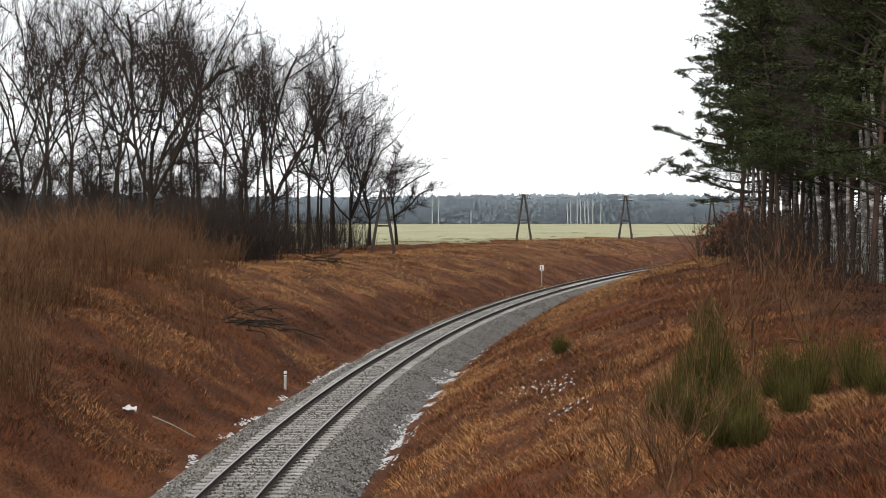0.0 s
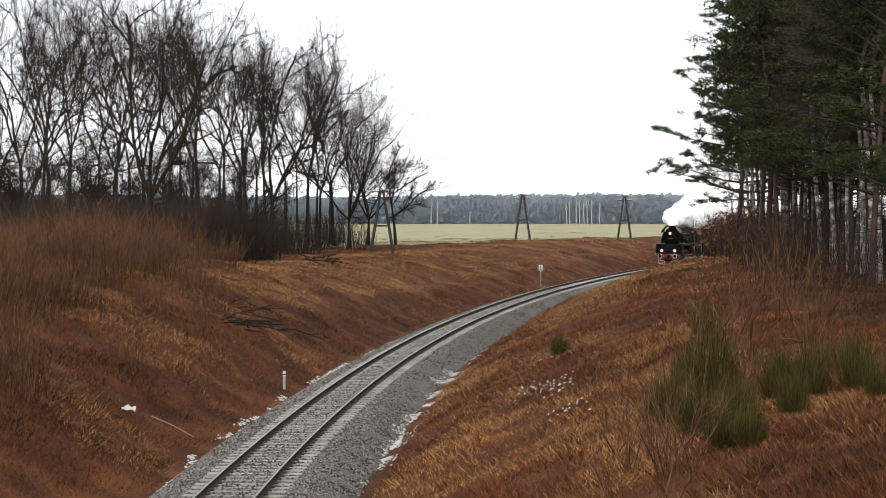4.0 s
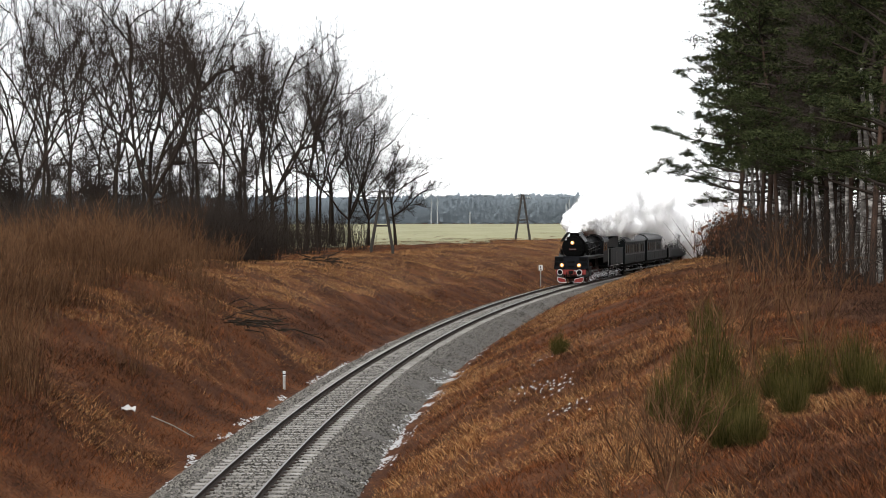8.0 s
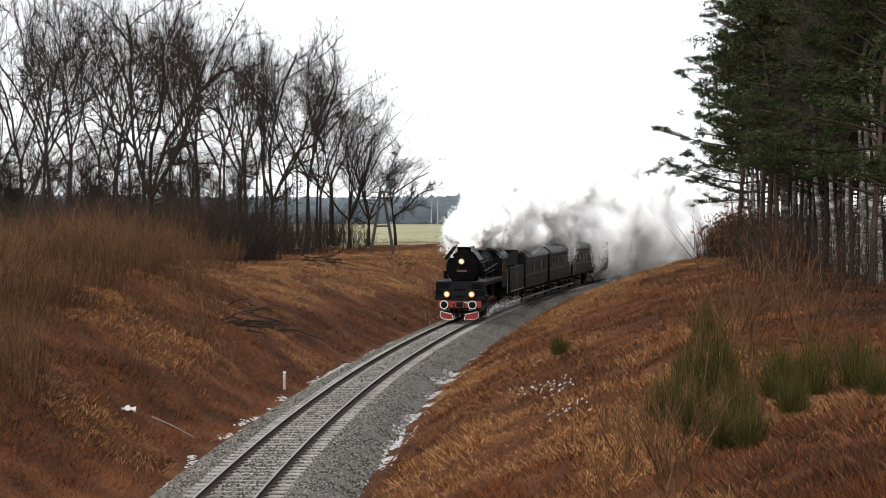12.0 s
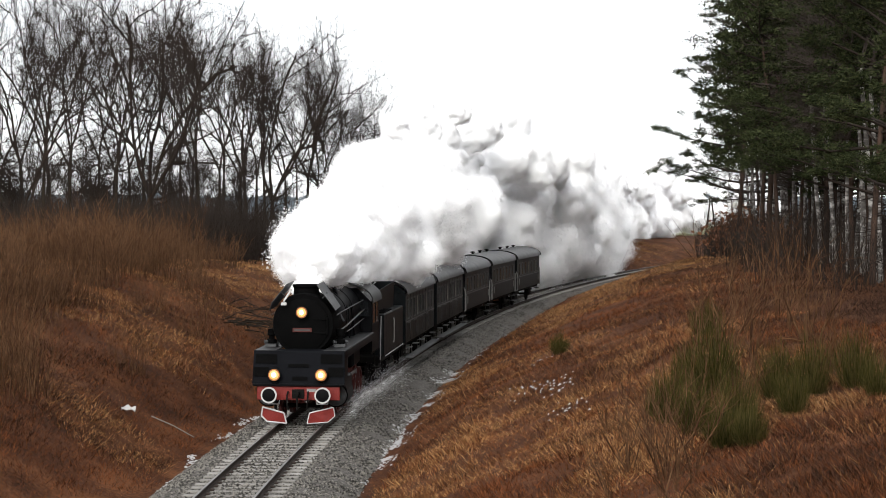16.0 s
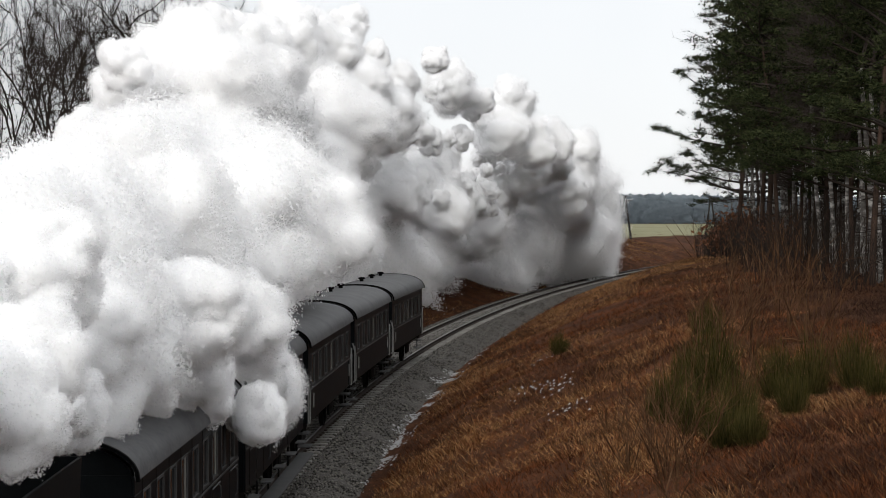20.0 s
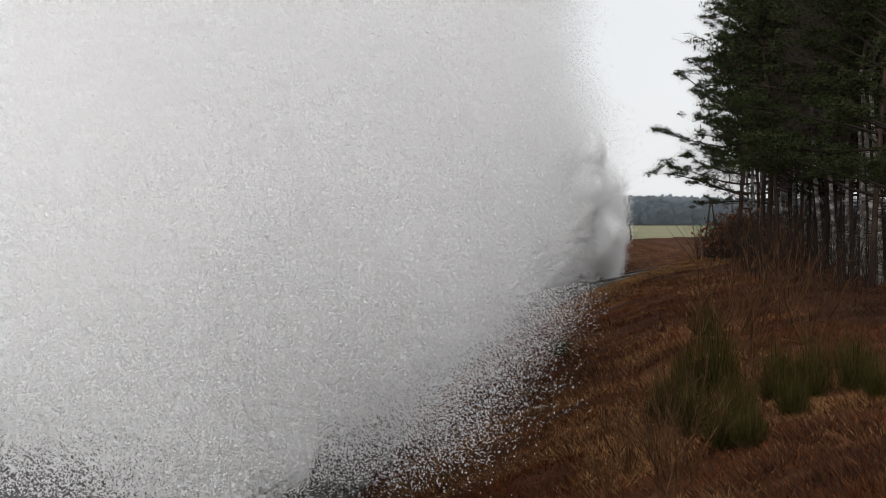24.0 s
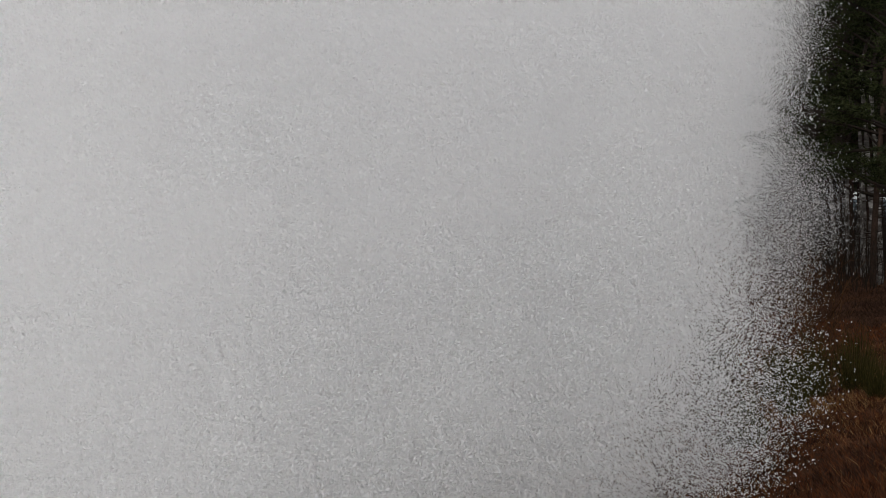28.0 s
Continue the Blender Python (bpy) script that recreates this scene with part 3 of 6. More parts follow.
    # smokebox, boiler, domes
    sb = part("smokebox", Kit().lathe([(4.38, 0.70), (4.38, 1.0), (4.30, 1.03), (2.7, 1.03), (2.68, 0.96)], 40, (0, 0, 3.25)), M["soot"], e, "sooty black smokebox", True)
    part("smokebox_door", Kit().lathe([(4.36, 0.88), (4.42, 0.87), (4.50, 0.66), (4.55, 0.35), (4.56, 0.10)], 36, (0, 0, 3.22)), M["soot"], sb, smooth=True)
    part("door_hinge", Kit().box(-0.80, 0.30, 4.49, 4.54, 3.40, 3.46).box(-0.80, 0.30, 4.49, 4.54, 2.94, 3.00).tube((-0.82, 4.47, 2.9), (-0.82, 4.47, 3.5), 0.035, n=8), M["soot"], sb)
    npl = part("number_plate", Kit().box(-0.32, 0.32, 4.56, 4.585, 3.00, 3.14), M["darkred"], sb, "dark red number plate with a dull bar")
    part("plate_bar", Kit().box(-0.27, 0.27, 4.585, 4.59, 3.045, 3.095, 0.002), M["dullpipe"], npl)
    part("saddle", Kit().box(-0.55, 0.55, 2.8, 4.3, 1.5, 2.45, 0.05), M["soot"], e)
    part("white_bracket", Kit().pipe([(0.36, 4.50, 4.42), (0.60, 4.70, 4.02)], 0.035).box(0.50, 0.68, 4.66, 4.72, 3.89, 3.99), M["white"], e, "white painted bracket")
    part("boiler", Kit().lathe([(2.7, 0.93), (2.66, 0.96), (0.6, 0.96), (0.58, 0.985), (0.5, 0.985), (0.48, 0.965), (-1.0, 0.99), (-1.02, 1.01), (-1.1, 1.01), (-1.12, 1.0), (-2.9, 1.04)], 36, (0, 0, 3.25)), M["black"], e, "black boiler with bands", True)
    part("firebox", Kit().box(-1.0, 1.0, -2.9, -1.0, 1.3, 3.2, 0.1), M["black"], e)
    chim = part("chimney", Kit().lathe([(4.1, 0.52), (4.2, 0.44), (4.42, 0.42), (4.48, 0.47), (4.54, 0.47), (4.52, 0.34), (4.2, 0.3)], 24, (0, 3.62, 0), "z"), M["soot"], e, smooth=True)
    part("dome_casing", Kit().lathe([(4.05, 0.55), (4.2, 0.46), (4.42, 0.42), (4.52, 0.32), (4.55, 0.1)], 20, (0, 1.5, 0), "z").lathe([(4.05, 0.6), (4.2, 0.5), (4.40, 0.46), (4.50, 0.34), (4.52, 0.1)], 20, (0, -0.1, 0), "z").box(-0.42, 0.42, -0.1, 1.5, 4.0, 4.38, 0.12), M["black"], e, smooth=True)
    part("whistle", Kit().tube((0.3, -1.6, 4.2), (0.3, -1.6, 4.5), 0.05, n=8), M["plate"], e)
    part("safety_valve", Kit().tube((-0.25, -1.9, 4.2), (-0.25, -1.9, 4.42), 0.07, n=8), M["plate"], e)
    head_lamp(e, 0, 4.72, 3.66, 0.20)
    part("lamp_bracket", Kit().box(-0.12, 0.12, 4.3, 4.55, 3.44, 3.5), M["black"], e)
    for sx in (-1, 1):
        head_lamp(e, sx * 0.77, 5.60, 1.68, 0.21)
        part("lamp_stand", Kit().box(sx * 0.77 - 0.08, sx * 0.77 + 0.08, 5.42, 5.52, 1.38, 1.6), M["black"], e)
    # cab
    for sx in (-1, 1):
        x0, x1 = sorted((sx * 1.42, sx * 1.46))
        cabk = Kit().box(x0, x1, -5.3, -2.9, 1.7, 2.75).box(x0, x1, -3.25, -2.9, 2.75, 3.55).box(x0, x1, -5.3, -4.9, 2.75, 3.55).box(x0, x1, -4.14, -4.04, 2.75, 3.55).box(x0, x1, -5.3, -2.9, 3.5, 3.62)
        part("cab_side", cabk, M["black"], e)
        for ya, yb in ((-4.04, -3.25), (-4.9, -4.14)):
            part("cab_window", Kit().box(sx * 1.44 - 0.005, sx * 1.44 + 0.005, ya, yb, 2.75, 3.5, 0.001), M["glass"], e)
        part("cab_rail", Kit().pipe([(sx * 1.49, -5.34, 1.2), (sx * 1.52, -5.36, 2.9)], 0.022), M["railing"], e, "pale grab rail")
        part("cab_step", Kit().box(min(sx * 1.2, sx * 1.5), max(sx * 1.2, sx * 1.5), -5.2, -4.8, 0.5, 0.54).box(min(sx * 1.2, sx * 1.5), max(sx * 1.2, sx * 1.5), -5.2, -4.8, 0.95, 0.99).box(sx * 1.3 - 0.02, sx * 1.3 + 0.02, -5.1, -4.9, 0.5, 1.75), M["undergear"], e)
        fw = Kit().slab([(sx * 1.05, -2.86, 3.05), (sx * 1.36, -2.86, 3.05), (sx * 1.30, -2.86, 3.6), (sx * 1.0, -2.86, 3.72)], 0.01)
        part("spectacle_window", fw, M["glass"], e)
    part("cab_front", Kit().box(-1.42, 1.42, -2.95, -2.90, 1.7, 3.6).slab([(-1.42, -2.9, 3.58), (1.42, -2.9, 3.58), (0.9, -2.9, 4.1), (-0.9, -2.9, 4.1)], 0.05), M["black"], e)
    part("cab_roof", arch_shell(-5.6, -2.75, 1.48, 3.56, 0.72, 0.05), M["deck"], e, "dark grey curved cab roof", True)
    part("roof_vent", Kit().box(-0.4, 0.4, -4.6, -3.8, 4.28, 4.42, 0.05), M["plate"], e)
    part("cab_floor", Kit().box(-1.42, 1.42, -5.4, -2.95, 1.62, 1.7), M["undergear"], e)
    # frames and running gear
    for sx in (-1, 1):
        part("main_frame", Kit().box(sx * 0.55 - 0.03, sx * 0.55 + 0.03, -5.2, 5.3, 0.75, 1.6), M["darkred"], e, "dirty red frame plate")
    part("ash_pan", Kit().box(-0.5, 0.5, -4.3, -2.0, 0.45, 1.3, 0.05), M["undergear"], e)
    wheels = [wheelset(e, 3.95, 0.5, 10, M["darkred"], "leading_wheelset")]
    wheels += [wheelset(e, y, 0.875, 16, M["darkred"], "driving_wheelset") for y in (1.75, -0.15, -2.05)]
    wheels.append(wheelset(e, -4.5, 0.5, 10, M["darkred"], "trailing_wheelset"))
    rods = []
    for sx in (-1, 1):
        rod = new("coupling_rod", Kit().box(sx * 0.96 - 0.03, sx * 0.96 + 0.03, -2.0, 2.0, -0.06, 0.06, 0.02).lathe([(sx * 0.9, 0.1), (sx * 1.0, 0.1)], 12, (0, 1.9, 0), "x").lathe([(sx * 0.9, 0.1), (sx * 1.0, 0.1)], 12, (0, -1.9, 0), "x").lathe([(sx * 0.9, 0.11), (sx * 1.02, 0.11)], 12, (0, 0, 0), "x").mesh("coupling_rod", M["tread"], True))
        rod.parent = e
        rod.matrix_basis = pose(0, -0.15, 0.875)
        rods.append((rod, sx))
        part("piston_rod", Kit().tube((sx * 1.12, 3.1, 0.92), (sx * 1.12, 1.8, 0.92), 0.04, n=8), M["tread"], e)
    return e, wheels, rods


def build_tender():
    t = empty_thing("tender", "black four-axle coal tender with white-edged footboard", "tender")
    part("frame", Kit().box(-1.3, 1.3, -3.2, 3.2, 0.95, 1.22, 0.02), M["undergear"], t)
    part("tank", Kit().box(-1.46, 1.46, -3.2, 2.3, 1.25, 2.86, 0.03), M["coach"], t, "dark water tank")
    for sx in (-1, 1):
        part("tank_side", Kit().box(min(sx * 1.0, sx * 1.46), max(sx * 1.0, sx * 1.46), 2.3, 3.15, 1.25, 2.86, 0.02), M["coach"], t)
        rack = part("tank_top", Kit().box(min(sx * 0.98, sx * 1.44), max(sx * 0.98, sx * 1.44), 0.6, 3.1, 2.865, 2.90, 0.01), M["plate"], t, "grey tank top with cross bars")
        for y in (0.75, 1.35, 1.95, 2.55, 3.0):
            part("cross_bar", Kit().box(min(sx * 0.96, sx * 1.46), max(sx * 0.96, sx * 1.46), y - 0.06, y + 0.04, 2.90, 2.96, 0.01), M["soot"], rack)
        for j, y in enumerate(np.arange(-3.0, 3.0, 0.62)):
            part("board_edge", Kit().box(min(sx * 1.47, sx * 1.5), max(sx * 1.47, sx * 1.5), y, y + 0.34, 1.20, 1.245, 0.008), M["white"], t, "white dash on the footboard edge")
        for y in (0.2,):
            part("handrail", Kit().pipe([(sx * 1.47, y, 1.55), (sx * 1.50, y, 1.6), (sx * 1.50, y, 2.5), (sx * 1.47, y, 2.55)], 0.018), M["railing"], t)
        part("bunker_side", Kit().slab([(sx * 1.02, 2.6, 2.88), (sx * 1.14, -2.0, 2.88), (sx * 1.20, -2.0, 3.95), (sx * 1.08, 2.6, 3.75)], 0.04), M["coach"], t)
        for yb in (1.9, -1.9):
            part("bogie_frame", Kit().box(sx * 1.0 - 0.05, sx * 1.0 + 0.05, yb - 1.15, yb + 1.15, 0.40, 0.68, 0.03).box(sx * 1.0 - 0.1, sx * 1.0 + 0.1, yb - 0.35, yb + 0.35, 0.62, 0.9, 0.03), M["undergear"], t)
    part("bunker_end", Kit().slab([(-1.2, -2.0, 2.88), (1.2, -2.0, 2.88), (1.2, -2.0, 3.95), (-1.2, -2.0, 3.95)], 0.05), M["coach"], t)
    rr = random.Random(5)
    heap = Kit()
    n = 14
    hv = [(-1.0 + 2.0 * i / n, -1.95 + 4.4 * j / n, 3.05 + 0.75 * math.sin(math.pi * i / n) ** 0.7 * math.sin(math.pi * j / n) ** 0.6 + rr.uniform(-0.06, 0.06)) for j in range(n + 1) for i in range(n + 1)]
    heap.add(hv, [(j * (n + 1) + i, j * (n + 1) + i + 1, (j + 1) * (n + 1) + i + 1, (j + 1) * (n + 1) + i) for j in range(n) for i in range(n)])
    part("coal_heap", heap, M["coal"], t, "heap of black coal")
    part("rear_ladder", Kit().pipe([(0.9, -3.23, 1.3), (0.9, -3.23, 2.9)], 0.02).pipe([(1.2, -3.23, 1.3), (1.2, -3.23, 2.9)], 0.02), M["railing"], t)
    buffer_pair(t, -3.45, -1)
    ws = [wheelset(t, y, 0.5, 10, M["undergear"]) for y in (2.75, 1.05, -1.05, -2.75)]
    return t, ws


COACH_LEN = 11.0


def build_coach(compartments, label):
    """An old two-axle coach; compartments: doors along the whole side and a long footboard, or else open end platforms with railings."""
    c = empty_thing("railway_coach", label, "railway coach", "coaches of the train")
    h = COACH_LEN / 2
    b0, b1 = -h + 0.25, h - 0.25
    part("underframe", Kit().box(-1.25, 1.25, b0, b1, 0.95, 1.16, 0.02), M["undergear"], c)
    zw0, zw1 = 2.12, 3.02
    n = 9 if compartments else 7
    span0, span1 = b0 + 0.35, b1 - 0.35
    pitch = (span1 - span0) / n
    ww = 0.62 if compartments else 0.72
    for sx in (-1, 1):
        x0, x1 = sorted((sx * 1.40, sx * 1.45))
        k = Kit().box(x0, x1, b0, b1, 1.14, zw0, 0.01).box(x0, x1, b0, b1, zw1, 3.32, 0.01)
        cuts = [b0] + [v for i in range(n) for v in (span0 + (i + 0.5) * pitch - ww / 2, span0 + (i + 0.5) * pitch + ww / 2)] + [b1]
        for a, b in zip(cuts[::2], cuts[1::2]):
            k.box(x0, x1, a, b, zw0, zw1, 0.004)
        part("side_wall", k, M["coach"], c)
        part("waist_rail", Kit().box(min(sx * 1.45, sx * 1.462), max(sx * 1.45, sx * 1.462), b0, b1, 2.02, 2.07, 0.004), M["plate"], c, "thin grey waist line")
        for i in range(n):
            y = span0 + (i + 0.5) * pitch
            w = part("window", Kit().box(sx * 1.415 - 0.006, sx * 1.415 + 0.006, y - ww / 2, y + ww / 2, zw0, zw1, 0.001), M["glass"], c)
            fr = Kit()
            for ya, yb, za, zb in ((y - ww / 2, y - ww / 2 + 0.05, zw0, zw1), (y + ww / 2 - 0.05, y + ww / 2, zw0, zw1), (y - ww / 2, y + ww / 2, zw0, zw0 + 0.05), (y - ww / 2, y + ww / 2, zw1 - 0.05, zw1)):
                fr.box(min(sx * 1.42, sx * 1.458), max(sx * 1.42, sx * 1.458), ya, yb, za, zb, 0.005)
            part("window_frame", fr, M["board"], w)
            if i in ((2, 5) if compartments else (3,)):
                part("blind", Kit().box(min(sx * 1.424, sx * 1.43), max(sx * 1.424, sx * 1.43), y - ww / 2 + 0.05, y - ww / 2 + 0.2, zw0 + 0.05, zw1 - 0.05, 0.001), M["curtain"], w, "pale drawn blind")
            if compartments:
                part("door_seam", Kit().box(min(sx * 1.45, sx * 1.456), max(sx * 1.45, sx * 1.456), y + ww / 2 + 0.03, y + ww / 2 + 0.05, 1.2, 3.2, 0.002), M["undergear"], c)
                if i % 2 == 0:
                    part("grab_rail", Kit().pipe([(sx * 1.45, y - ww / 2 - 0.08, 1.35), (sx * 1.50, y - ww / 2 - 0.08, 1.4), (sx * 1.50, y - ww / 2 - 0.08, 1.9), (sx * 1.45, y - ww / 2 - 0.08, 1.94)], 0.015), M["plate"], c, "pale grab rail beside a door")
                    part("grab_bar", Kit().pipe([(sx * 1.50, y - ww / 2, 2.0), (sx * 1.50, y + ww / 2 + 0.3, 2.0)], 0.014), M["plate"], c)
        if compartments:
            part("long_footboard", Kit().box(min(sx * 1.34, sx * 1.74), max(sx * 1.34, sx * 1.74), b0 + 0.1, b1 - 0.1, 0.46, 0.505, 0.008), M["board"], c, "grey wooden footboard along the coach")
            for i in range(0, n, 2):
                y = span0 + (i + 0.5) * pitch
                part("door_step", Kit().box(min(sx * 1.36, sx * 1.62), max(sx * 1.36, sx * 1.62), y - 0.28, y + 0.28, 0.88, 0.92, 0.008), M["board"], c)
            for y in np.linspace(b0 + 0.6, b1 - 0.6, 6):
                part("step_bracket", Kit().box(sx * 1.34 - 0.02, sx * 1.34 + 0.02, y - 0.03, y + 0.03, 0.5, 1.0, 0.004), M["undergear"], c)
        else:
            for sy in (-1, 1):
                ye = sy * (h - 0.12)
                part("end_rail", Kit().pipe([(sx * 1.43, ye, 1.1), (sx * 1.47, ye, 1.15), (sx * 1.47, ye, 2.2), (sx * 1.40, ye, 2.45)], 0.026).pipe([(sx * 1.47, ye - sy * 0.28, 1.15), (sx * 1.47, ye - sy * 0.28, 2.0), (sx * 1.47, ye, 2.35)], 0.026).pipe([(sx * 1.47, ye - sy * 0.28, 1.15), (sx * 1.47, ye, 1.15)], 0.026), M["railing"], c, "pale bent railing at the coach end")
                part("end_steps", Kit().box(min(sx * 1.1, sx * 1.5), max(sx * 1.1, sx * 1.5), sy * (h - 0.5) - 0.3, sy * (h - 0.5) + 0.3, 0.46, 0.5, 0.008).box(min(sx * 1.1, sx * 1.45), max(sx * 1.1, sx * 1.45), sy * (h - 0.5) - 0.3, sy * (h - 0.5) + 0.3, 0.82, 0.86, 0.008).box(sx * 1.2 - 0.02, sx * 1.2 + 0.02, sy * (h - 0.5) - 0.3, sy * (h - 0.5) - 0.26, 0.46, 1.1), M["board"], c)
                part("side_door", Kit().box(min(sx * 1.45, sx * 1.47), max(sx * 1.45, sx * 1.47), sy * (h - 0.62) - 0.30, sy * (h - 0.62) + 0.30, 1.18, 2.02, 0.006), M["coach"], c)
                part("door_handle", Kit().pipe([(sx * 1.49, sy * (h - 1.05), 1.5), (sx * 1.49, sy * (h - 1.05), 1.9)], 0.022), M["railing"], c, "pale vertical handle")
        part("axle_guard", Kit().box(sx * 1.0 - 0.04, sx * 1.0 + 0.04, -3.7, -2.7, 0.4, 0.98).box(sx * 1.0 - 0.04, sx * 1.0 + 0.04, 2.7, 3.7, 0.4, 0.98).box(sx * 1.02 - 0.06, sx * 1.02 + 0.06, -4.0, -2.4, 0.74, 0.84, 0.02).box(sx * 1.02 - 0.06, sx * 1.02 + 0.06, 2.4, 4.0, 0.74, 0.84, 0.02), M["undergear"], c)
    for sy in (-1, 1):
        ya, yb = sorted((sy * (h - 0.25), sy * (h - 0.30)))
        ek = Kit().box(-1.40, 1.40, ya, yb, 1.14, 3.32, 0.01)
        ek.slab([(1.42 * math.cos(math.pi * i / 12), sy * (h - 0.275), 3.3 + 0.52 * math.sin(math.pi * i / 12)) for i in range(13)], 0.02)
        part("end_wall", ek, M["coach"], c)
        part("gangway", Kit().box(-0.45, 0.45, min(sy * (h - 0.25), sy * (h - 0.05)), max(sy * (h - 0.25), sy * (h - 0.05)), 1.2, 3.1, 0.04), M["soot"], c)
        part("end_beam", Kit().box(-1.3, 1.3, min(sy * (h - 0.3), sy * (h - 0.18)), max(sy * (h - 0.3), sy * (h - 0.18)), 0.9, 1.2), M["undergear"], c)
        part("end_lamp", Kit().box(1.28, 1.42, min(sy * (h - 0.2), sy * (h - 0.1)), max(sy * (h - 0.2), sy * (h - 0.1)), 3.42, 3.62, 0.02).tube((1.35, sy * (h - 0.2), 3.3), (1.35, sy * (h - 0.2), 3.45), 0.02, n=6), M["railing"], c, "small end lamp on an iron")
        buffer_pair(c, sy * (h + 0.32), sy)
    part("roof", arch_shell(-h + 0.05, h - 0.05, 1.50, 3.28, 0.60, 0.04, 18), M["roof"], c, "weathered grey arched roof", True)
    for y in (-h + 0.06, h - 0.06):
        part("roof_rim", arch_shell(y - 0.04, y + 0.04, 1.52, 3.27, 0.62, 0.05, 18), M["soot"], c, "black roof edge", True)
    for y in (-3.4, -0.6, 2.4):
        part("roof_vent", Kit().lathe([(3.86, 0.09), (4.0, 0.08), (4.01, 0.15), (4.08, 0.14), (4.1, 0.04)], 10, (0.25, y, 0), "z"), M["soot"], c, smooth=True)
    part("brake_rigging", Kit().box(-0.4, 0.4, -1.3, 0.2, 0.55, 0.95, 0.05).tube((-0.7, 0.9, 0.75), (-0.7, 2.0, 0.75), 0.18, n=10), M["undergear"], c)
    return c


engine, engine_wheels, engine_rods = build_engine()
tender, tender_wheels = build_tender()
coaches = [build_coach(True, "dark compartment coach with door handles, long footboard and grey roof")]
coaches.append(copy_thing(coaches[0], pose(0, 0, 0)))
coaches.append(build_coach(False, "dark old coach with tall windows, pale end railings and grey roof"))
coaches.append(copy_thing(coaches[2], pose(0, 0, 0)))
coaches.append(copy_thing(coaches[2], pose(0, 0, 0)))
coach_wheels = [[wheelset(c, y, 0.48, 8, M["undergear"]) for y in (3.2, -3.2)] for c in coaches]


# ---- the train's run: place of the front buffers along the track ----
def front_at(t):
    return 195.5 - 12.2 * (t - 3) - 0.0204 * (t - 3) ** 2


def on_track(s, half):
    """Pose of a vehicle whose ends stand at s - half and s + half; it runs towards smaller s."""
    ax, ay = (float(v) for v in track(s - half))
    bx, by = (float(v) for v in track(s + half))
    return Matrix.Translation(((ax + bx) / 2, (ay + by) / 2, 0)) @ Matrix.Rotation(math.atan2(-(ax - bx), ay - by), 4, "Z")


VEHICLES = [(engine, 6.0, 3.5), (tender, 15.85, 2.5)] + [(c, 19.65 + COACH_LEN / 2 + 0.32 + 11.66 * i, 3.2) for i, c in enumerate(coaches)]


# ---- trees ----
def limb(store, a, b, r0, r1, n):
    """A tapered piece of a branch."""
    w = b - a
    ln = math.sqrt(w.dot(w)) or 1e-6
    w = w / ln
    u = np.cross(w, (0.3, 0.9, 0.1) if abs(w[2]) > 0.9 else (0, 0, 1.0))
    u = u / math.sqrt(u.dot(u))
    v = np.cross(w, u)
    k = store["n"]
    for i in range(n):
        c, s = math.cos(6.2832 * i / n), math.sin(6.2832 * i / n)
        store["v"].append(a + r0 * (c * u + s * v))
    if r1 < 0.004:
        store["v"].append(b)
        store["f"] += [(k + i, k + (i + 1) % n, k + n) for i in range(n)]
        store["n"] += n + 1
        return
    for i in range(n):
        c, s = math.cos(6.2832 * i / n), math.sin(6.2832 * i / n)
        store["v"].append(b + r1 * (c * u + s * v))
    for i in range(n):
        j = (i + 1) % n
        store["f"] += [(k + i, k + j, k + n + j), (k + i, k + n + j, k + n + i)]
    store["n"] += 2 * n


def fresh():
    return {"v": [], "f": [], "n": 0, "ends": []}


def grow(store, rr, p, d, length, r, level, top, up=0.03, spread=0.68, min_r=0.016):
    """A branch of several bent pieces that sends out side branches."""
    pieces = (6, 4, 3, 2, 1)[min(level, 4)]
    step = length / pieces
    for i in range(pieces):
        wild = 0.20 if level == 0 else 0.27
        d = d + np.array([rr.gauss(0, wild), rr.gauss(0, wild), rr.gauss(0, 0.15) + up])
        d = d / math.sqrt(d.dot(d))
        q = p + d * step
        r2 = max(r * (1 - 0.55 * (i + 1) / pieces) if level else r * (1 - 0.5 * (i + 1) / pieces), min_r * 0.7)
        last = level >= top
        limb(store, p, q, r * (1 - 0.5 * i / pieces), 0.0 if (last and i == pieces - 1) else r2, (7, 6, 4, 3, 3)[min(level, 4)])
        if last:
            store["ends"].append((q, d))
        if not last and (level or i):
            for _ in range((1, 2, 1, 1)[min(level, 3)] + (rr.random() < 0.45)):
                side = np.array([rr.gauss(0, 1), rr.gauss(0, 1), rr.gauss(0, 0.5) + 0.25])
                side = side - d * side.dot(d)
                side = side / (math.sqrt(side.dot(side)) or 1)
                nd = d * (1 - spread * 0.6) + side * spread * rr.uniform(0.75, 1.25)
                nd = nd / math.sqrt(nd.dot(nd))
                grow(store, rr, p + d * step * rr.uniform(0.3, 1.0), nd, length * rr.uniform(0.36, 0.60), max(r2 * rr.uniform(0.46, 0.68), min_r), level + 1, top, up, spread, min_r)
        p = q


